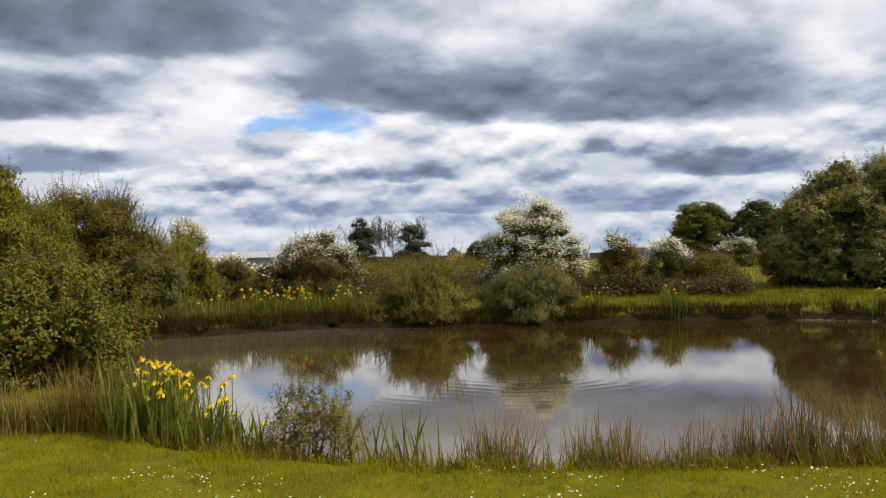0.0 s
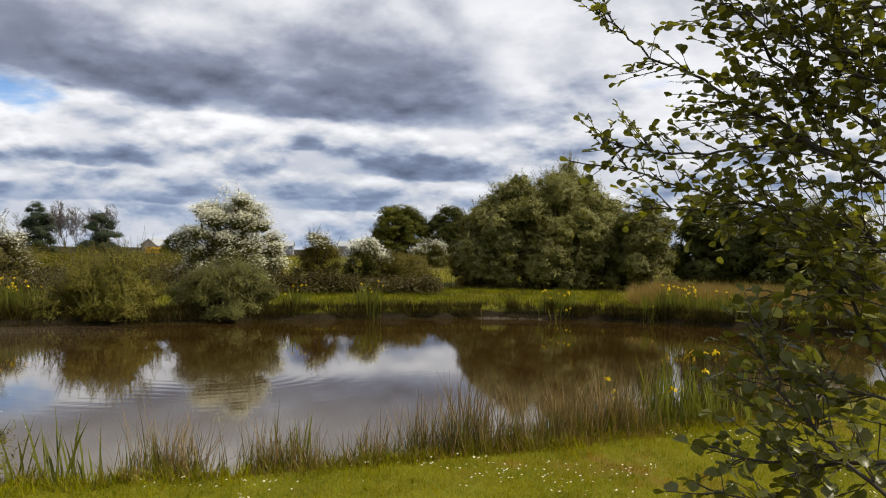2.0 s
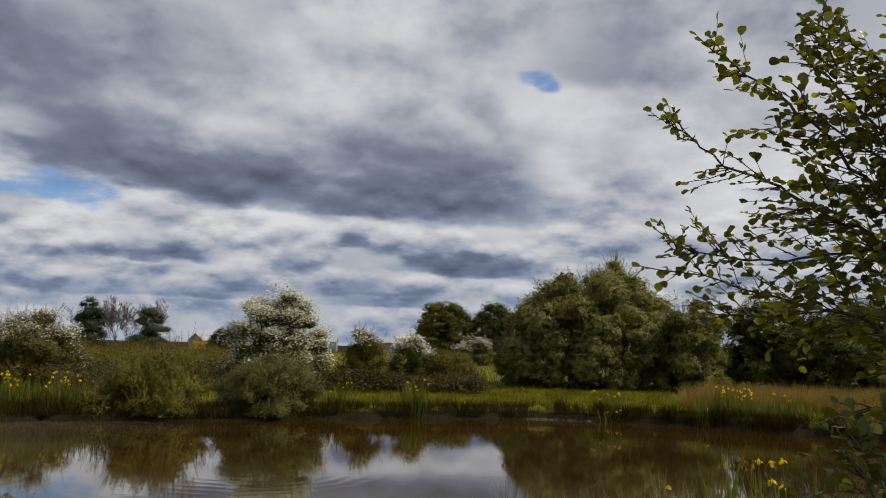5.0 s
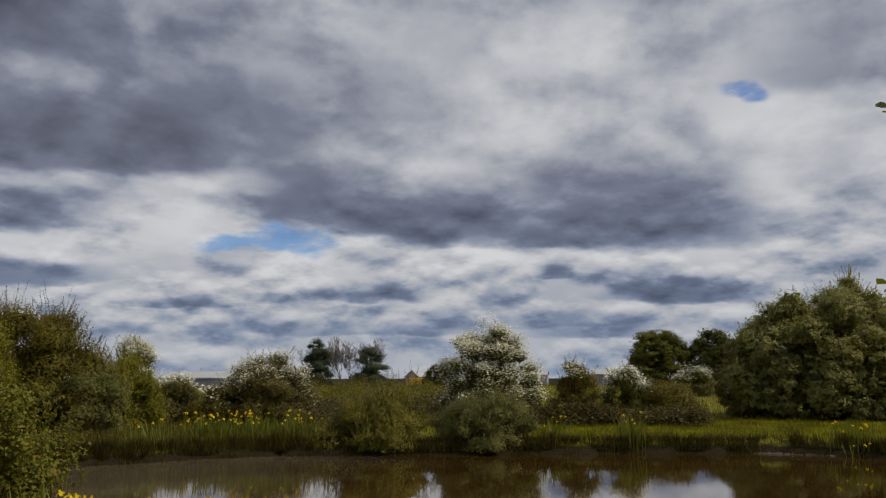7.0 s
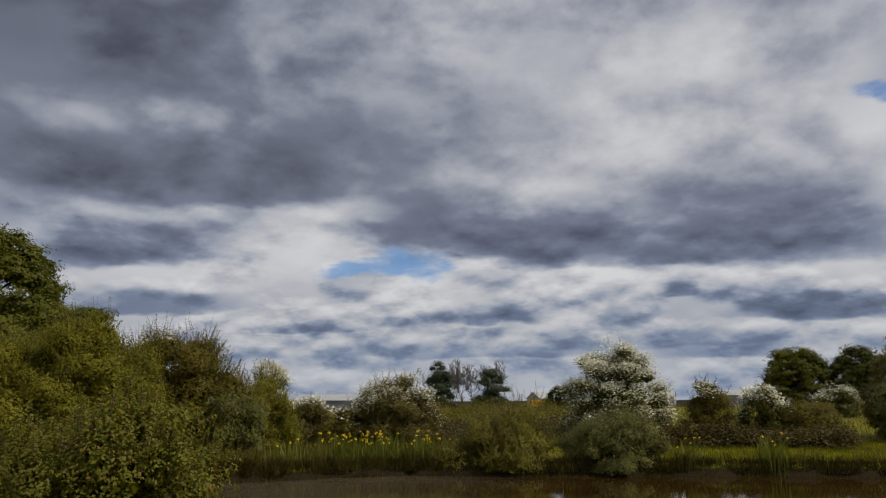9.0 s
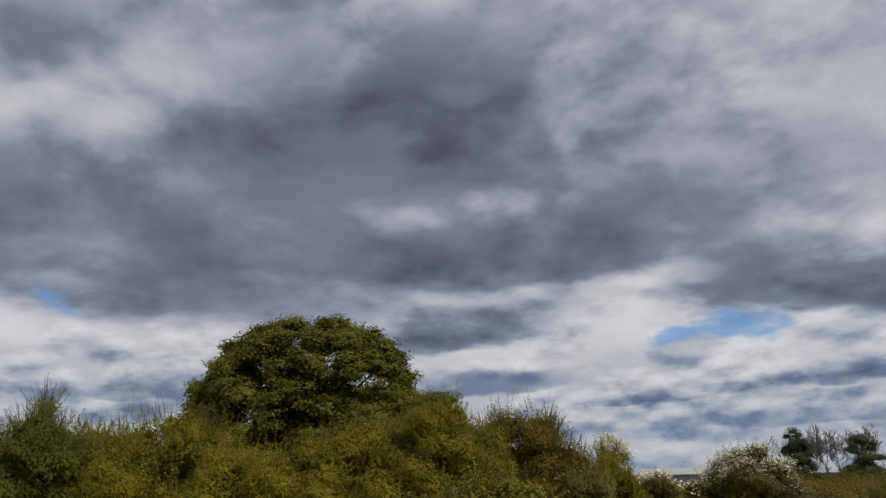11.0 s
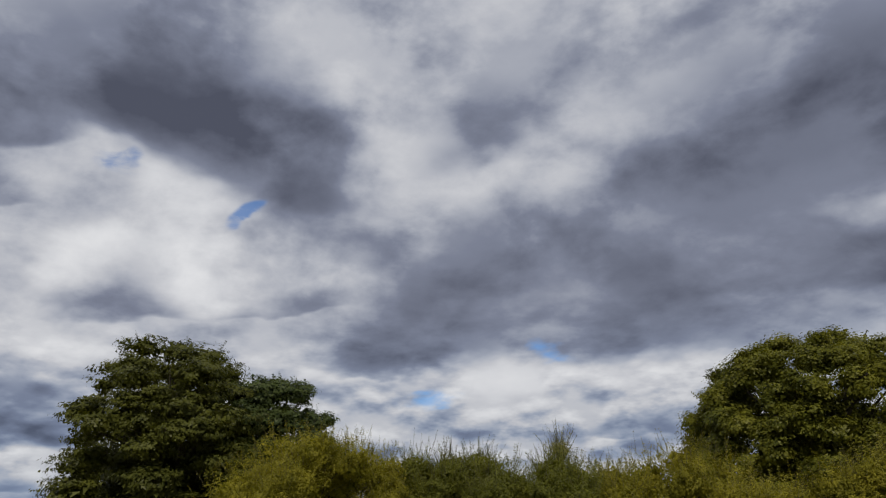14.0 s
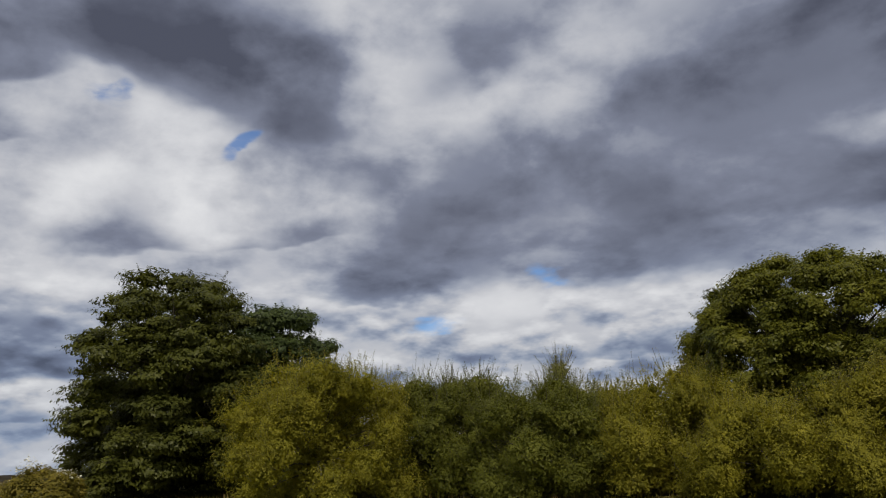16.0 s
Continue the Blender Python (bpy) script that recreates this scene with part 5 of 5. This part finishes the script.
for i, (az, far, wide, count, flowers, high) in enumerate([(9.4, 21.9, 1.5, 190, 44, 0.72), (12.9, 21.9, 1.2, 150, 24, 0.7), (6.6, 21.9, 0.8, 90, 5, 0.65), (-11.3, 22.0, 0.6, 50, 5, 0.55), (-16.6, 22.3, 0.6, 60, 6, 0.7),
                                                            (-30.6, 23.3, 1.1, 90, 10, 0.55), (-38.4, 23.1, 1.4, 190, 24, 0.68), (-42.0, 22.9, 1.2, 120, 4, 0.65), (16.6, 21.3, 0.8, 60, 3, 0.6)]):
    iris_clump(az, far, wide, 0.5, high * 1.08, int(count * 1.7), flowers, 120 + i, "clump of yellow flag irises on the far bank", "irises on the far bank", blade=0.026, flower_size=1.0)

plant("willow_shrub", "small airy grey-leaved willow shrub at the waterline", "bush", 10.0, 6.75, 1.05, 0.72, PALE_WILLOW, 131, 4200, (0.027, 0.013), 34, 0.19, deep=0.7, z=-0.2, trunk=0.012, shoots=260, shoot_len=0.2, spread=0.05, stems=8, bark=PALE_BARK, vary=0.45, ragged=0.7, core=0.0, gaps=-0.1, blossom=140, blossom_size=0.012, blossom_mat=BLOSSOM)

def daisies(seed):
    """Drifts of daisies on the near lawn."""
    rng = np.random.default_rng(seed)
    feet = scatter(rng, 5200, (-60, 40), (4.4, 8.5), lambda p, d: (d > 0.95) & (wave_noise(np.c_[p, 0 * d], 1.7, 4.0) + 0.5 * wave_noise(np.c_[p, 0 * d], 5.0) > 0.5))
    verts, faces, slots, start = [], [], [], 0
    ang = np.linspace(0, 2 * np.pi, 8, endpoint=False)
    for p in feet:
        p = p + np.array([0, 0, rng.uniform(0.04, 0.07)])
        r, tilt = rng.uniform(0.005, 0.0095), rng.normal(0, 0.25, 2)
        for radius, lift, slot in ((r, 0.0, 0), (r * 0.4, 0.003, 1)):
            ring = np.stack([np.cos(ang) * radius, np.sin(ang) * radius, lift + 0 * ang], 1)
            ring[:, 2] += ring[:, :2] @ tilt
            verts.append(p + ring)
            faces.append(np.arange(8) + start)
            slots.append(slot)
            start += 8
    me = mesh_of("daisies", np.concatenate(verts), np.array(faces), [BLOSSOM, DAISY_EYE], slots)
    tagged(new("daisies", me), "white daisies scattered in drifts over the lawn", "flowers", kind="stuff")


daisies(141)

# ---- the alder close by ----
HUB = Vector((2.55, 1.2, 0))
FROM = Vector((0.1, 0.08, 1.63))
# height on the trunk, thickness, then bearing, elevation and distance along each limb
HIGH_BOUGHS = [
    (1.75, 0.022, [(-53.4, 6.5, 2.6), (-50.6, 8.4, 2.6), (-47.6, 10.4, 2.65), (-45.4, 12.4, 2.7), (-43.2, 15.6, 2.75), (-40.6, 18.0, 2.85), (-37.8, 20.2, 2.95), (-35.9, 21.9, 3)]),
    (1.6, 0.02, [(-53.1, 3.7, 2.5), (-50.9, 5.2, 2.5), (-47.8, 6.9, 2.55), (-45.7, 8.2, 2.6), (-43.9, 9.4, 2.6), (-41.6, 11.1, 2.65), (-39.3, 12.3, 2.7), (-36.9, 13.5, 2.75), (-35.0, 15.4, 2.8), (-33.7, 16.6, 2.82)]),
    (1.62, 0.012, [(-51.5, 5.5, 2.55), (-47.1, 7.1, 2.6), (-42.3, 6.4, 2.65), (-38.5, 6.8, 2.7), (-34.9, 7.0, 2.75), (-32.6, 9.0, 2.8)]),
]
LEVEL_BOUGHS = [
    (1.35, 0.016, [(-53.2, -0.3, 2.5), (-50.4, 1.1, 2.5), (-47.7, 2.4, 2.55), (-44.2, 3.1, 2.6), (-40.4, 4.0, 2.65), (-36.5, 5.3, 2.7), (-31.8, 6.2, 2.8)]),
    (1.3, 0.008, [(-50, 1.1, 2.55), (-44.2, 2.9, 2.65), (-39.6, 2.6, 2.75), (-35.7, 3.2, 2.8)]),
    (0.7, 0.016, [(-52.7, -6.7, 2.4), (-50.9, -4.4, 2.4), (-49.6, -2.2, 2.4), (-48.7, -0.4, 2.4), (-47.3, 1.0, 2.4), (-45.4, 3.2, 2.45)]),
    (2.1, 0.014, [(-53.7, 14.5, 2.7), (-49.8, 15.3, 2.7), (-48.1, 18.1, 2.75), (-46, 20.2, 2.8), (-43, 22.2, 2.85)]),
]
WATER_BOUGHS = [
    (2.4, 0.014, [(-55, 19.1, 2.7), (-51.8, 22.1, 2.75), (-48.6, 24.6, 2.8), (-45.6, 26.7, 2.85)]),
    (0.45, 0.014, [(-52.7, -15.1, 2.1), (-48.4, -11.6, 2.15), (-46.1, -9.3, 2.2), (-45.1, -6.4, 2.2), (-44.3, -3.8, 2.25)]),
    (0.4, 0.012, [(-54, -12.9, 2.2), (-49, -13.6, 2.15), (-45, -13.9, 2.15), (-41.5, -13.3, 2.2)]),
    (0.5, 0.012, [(-54, -9.4, 2.3), (-48, -8.8, 2.25), (-46, -7.8, 2.3), (-43.5, -5.9, 2.35)]),
    (0.3, 0.012, [(-53, -18.4, 2.1), (-49, -17.3, 2.05), (-45, -16.7, 2.05), (-41.0, -15.7, 2.1)]),
]
INNER_BOUGHS = [
    (0.9, 0.012, [(-55, -4.4, 2.4), (-51, -1.9, 2.35), (-47.5, -3.3, 2.35), (-44, -2.8, 2.4)]),
    (1.95, 0.012, [(-54, 9.6, 2.5), (-50, 11, 2.5), (-46.5, 13.2, 2.55), (-43.8, 15.7, 2.6), (-41.8, 18.4, 2.65)]),
    (2.2, 0.012, [(-55, 13, 2.6), (-50.5, 14.2, 2.6), (-47, 16.8, 2.6), (-44.5, 19.6, 2.65), (-43, 21.8, 2.7)]),
    (1.7, 0.012, [(-56, 6.5, 2.5), (-53, 9, 2.5), (-50.5, 12, 2.5), (-48.2, 14.4, 2.55)]),
    (1.9, 0.014, [(-54.5, 10.6, 2.6), (-51, 11.6, 2.6), (-47, 14.7, 2.65), (-44.5, 18.2, 2.7), (-42, 20.7, 2.75)]),
]


def alder_leaf_mesh(name, cup, seed):
    """A round-ended leaf with a bent midrib and cupped sides."""
    rng = np.random.default_rng(seed)
    prof = [(0.0, 0.02), (0.2, 0.24), (0.5, 0.40), (0.8, 0.42), (1.0, 0.24)]
    v = []
    for t, w in prof:
        z = -0.16 * t * t + rng.normal(0, 0.035)
        v += [(w, t, z + cup * w), (0, t, z), (-w, t, z + cup * w)]
    q = []
    for k in range(4):
        a = k * 3
        q += [[a, a + 1, a + 4, a + 3], [a + 1, a + 2, a + 5, a + 4]]
    return mesh_of(name, np.array(v), np.array(q), ALDER)


def alder():
    rng = np.random.default_rng(151)
    ob = thing("alder_tree", HUB.x, HUB.y, ground_z(HUB.x, HUB.y), "young alder with rounded leaves on spreading branches", "tree")
    base = Vector((HUB.x, HUB.y, ground_z(HUB.x, HUB.y)))
    wood = [tube(wander(rng, (0, 0, -0.2), (0.1, -0.05, 5.2), 12, 0.05), np.linspace(0.06, 0.016, 12), 10)]
    twigs, places = [], []
    shapes = [alder_leaf_mesh("leaf", c, s) for c, s in ((0.25, 1), (0.1, 2), (0.4, 3), (-0.1, 4))]

    def leafy(line, first, gap, big=1.0):
        """Leaves on alternate sides along a twig."""
        seg = np.linalg.norm(np.diff(line, axis=0), axis=1)
        far = np.r_[0, np.cumsum(seg)]
        s, side = first, 1
        while s < far[-1]:
            p = np.array([np.interp(s, far, line[:, k]) for k in range(3)])
            way = unit(line[min(len(line) - 1, int(np.searchsorted(far, s)))] - line[max(0, int(np.searchsorted(far, s)) - 1)])
            across = unit(np.cross(way, [0, 0, 1.0]))
            axis = unit(way * 0.6 + across * side * 0.9 + rng.normal(0, 0.35, 3))
            places.append((p, axis, rng.uniform(0.021, 0.039) * big))
            s += gap * rng.uniform(0.6, 1.4)
            side = -side
        places.append((line[-1], unit(line[-1] - line[-2] + rng.normal(0, 0.01, 3)), rng.uniform(0.022, 0.036) * big))

    for z0, thick, way in HIGH_BOUGHS + LEVEL_BOUGHS + WATER_BOUGHS + INNER_BOUGHS:
        pts = [Vector((0, 0, z0))] + [FROM + heading(a, e) * d - base for a, e, d in way]
        line = np.array([tuple(p) for p in pts])
        t = np.linspace(0, len(line) - 1, len(line) * 3)
        line = np.stack([np.interp(t, np.arange(len(line)), line[:, k]) for k in range(3)], 1)
        line[1:-1] += rng.normal(0, 0.006, (len(line) - 2, 3))
        wood.append(tube(line, thick * (0.34 if z0 > 1.5 else 0.28) * np.linspace(1, 0, len(line)) ** 0.9 + 0.002, 6))
        big = 1.0 if z0 > 1 else 1.12
        leafy(line[-9:], 0.03, 0.034, big)
        total = np.linalg.norm(np.diff(line, axis=0), axis=1).sum()
        for k in range(int(total / (0.036 if z0 > 1 else 0.058))):
            i = int(rng.integers(len(line) // 6, len(line) - 2))
            go = unit(line[i + 1] - line[i])
            aside = unit(np.cross(go, rng.normal(0, 1, 3)))
            aim = unit(go * 0.9 + aside * 0.8 + np.array([0, 0, 0.12]))
            size = rng.uniform(0.10, 0.34) * (1.2 - 0.95 * i / len(line))
            end = line[i] + aim * size
            twig = wander(rng, line[i], end, 5, 0.12)
            twigs.append(tube(twig, np.linspace(0.0022, 0.0009, 5), 4))
            leafy(twig, 0.03, 0.033 * big, big)
            if size > 0.2:
                b = twig[3] + unit(aim + rng.normal(0, 0.6, 3)) * size * 0.5
                sub = wander(rng, twig[2], b, 4, 0.1)
                twigs.append(tube(sub, np.linspace(0.0018, 0.001, 4), 4))
                leafy(sub, 0.02, 0.033 * big, big)
    # the far side of the tree
    for k in range(16):
        a = rng.uniform(-104, -72) if k % 2 else rng.uniform(-205, -155)
        z0 = rng.uniform(1.0, 4.4)
        start = np.array([0.03, -0.02, z0])
        line = wander(rng, start, start + np.array(heading(a, rng.uniform(18, 48))) * rng.uniform(0.8, 1.5) * (1.25 - z0 * 0.13), 8, 0.12)
        wood.append(tube(line, np.linspace(0.010, 0.002, 8), 6))
        leafy(line[3:], 0.03, 0.05)
        for _ in range(12):
            i = int(rng.integers(2, 7))
            twig = wander(rng, line[i], line[i] + unit(line[i + 1] - line[i] + rng.normal(0, 0.1, 3)) * rng.uniform(0.15, 0.4), 5, 0.12)
            twigs.append(tube(twig, np.linspace(0.0022, 0.0009, 5), 4))
            leafy(twig, 0.03, 0.045)
    child("trunk", smooth(mesh_of("trunk", *joined(wood), BARK)), ob)
    tagged(child("twig_work", mesh_of("twig_work", *joined(twigs), BARK), ob, "thin dark twigs"), kind="stuff")
    # leaves nearest the eye are parts of their own, the rest one mesh
    order = sorted(range(len(places)), key=lambda k: (places[k][0] + np.array(base) - np.array(FROM)).dot(places[k][0] + np.array(base) - np.array(FROM)))
    rest = []
    for rank, k in enumerate(order):
        p, axis, size = places[k]
        up = unit(np.array([0, 0, 1.0]) + rng.normal(0, 0.55, 3))
        side = unit(np.cross(axis, up))
        up = np.cross(side, axis)
        m = Matrix(((side[0], axis[0], up[0], p[0] / size), (side[1], axis[1], up[1], p[1] / size), (side[2], axis[2], up[2], p[2] / size), (0, 0, 0, 1 / size))) * size
        if rank < 290:
            one = child("leaf", shapes[rank % 4], ob)
            one.matrix_local = m
        else:
            src = shapes[rank % 4]
            co = np.empty(len(src.vertices) * 3, dtype=np.float32)
            src.vertices.foreach_get("co", co)
            co = co.reshape(-1, 3) * size
            rest.append((p + co[:, :1] * side + co[:, 1:2] * axis + co[:, 2:] * up, np.array([list(q.vertices) for q in src.polygons])))
    more = child("foliage", mesh_of("foliage", *joined(rest), ALDER), ob)
    tagged(more, kind="stuff")


alder()
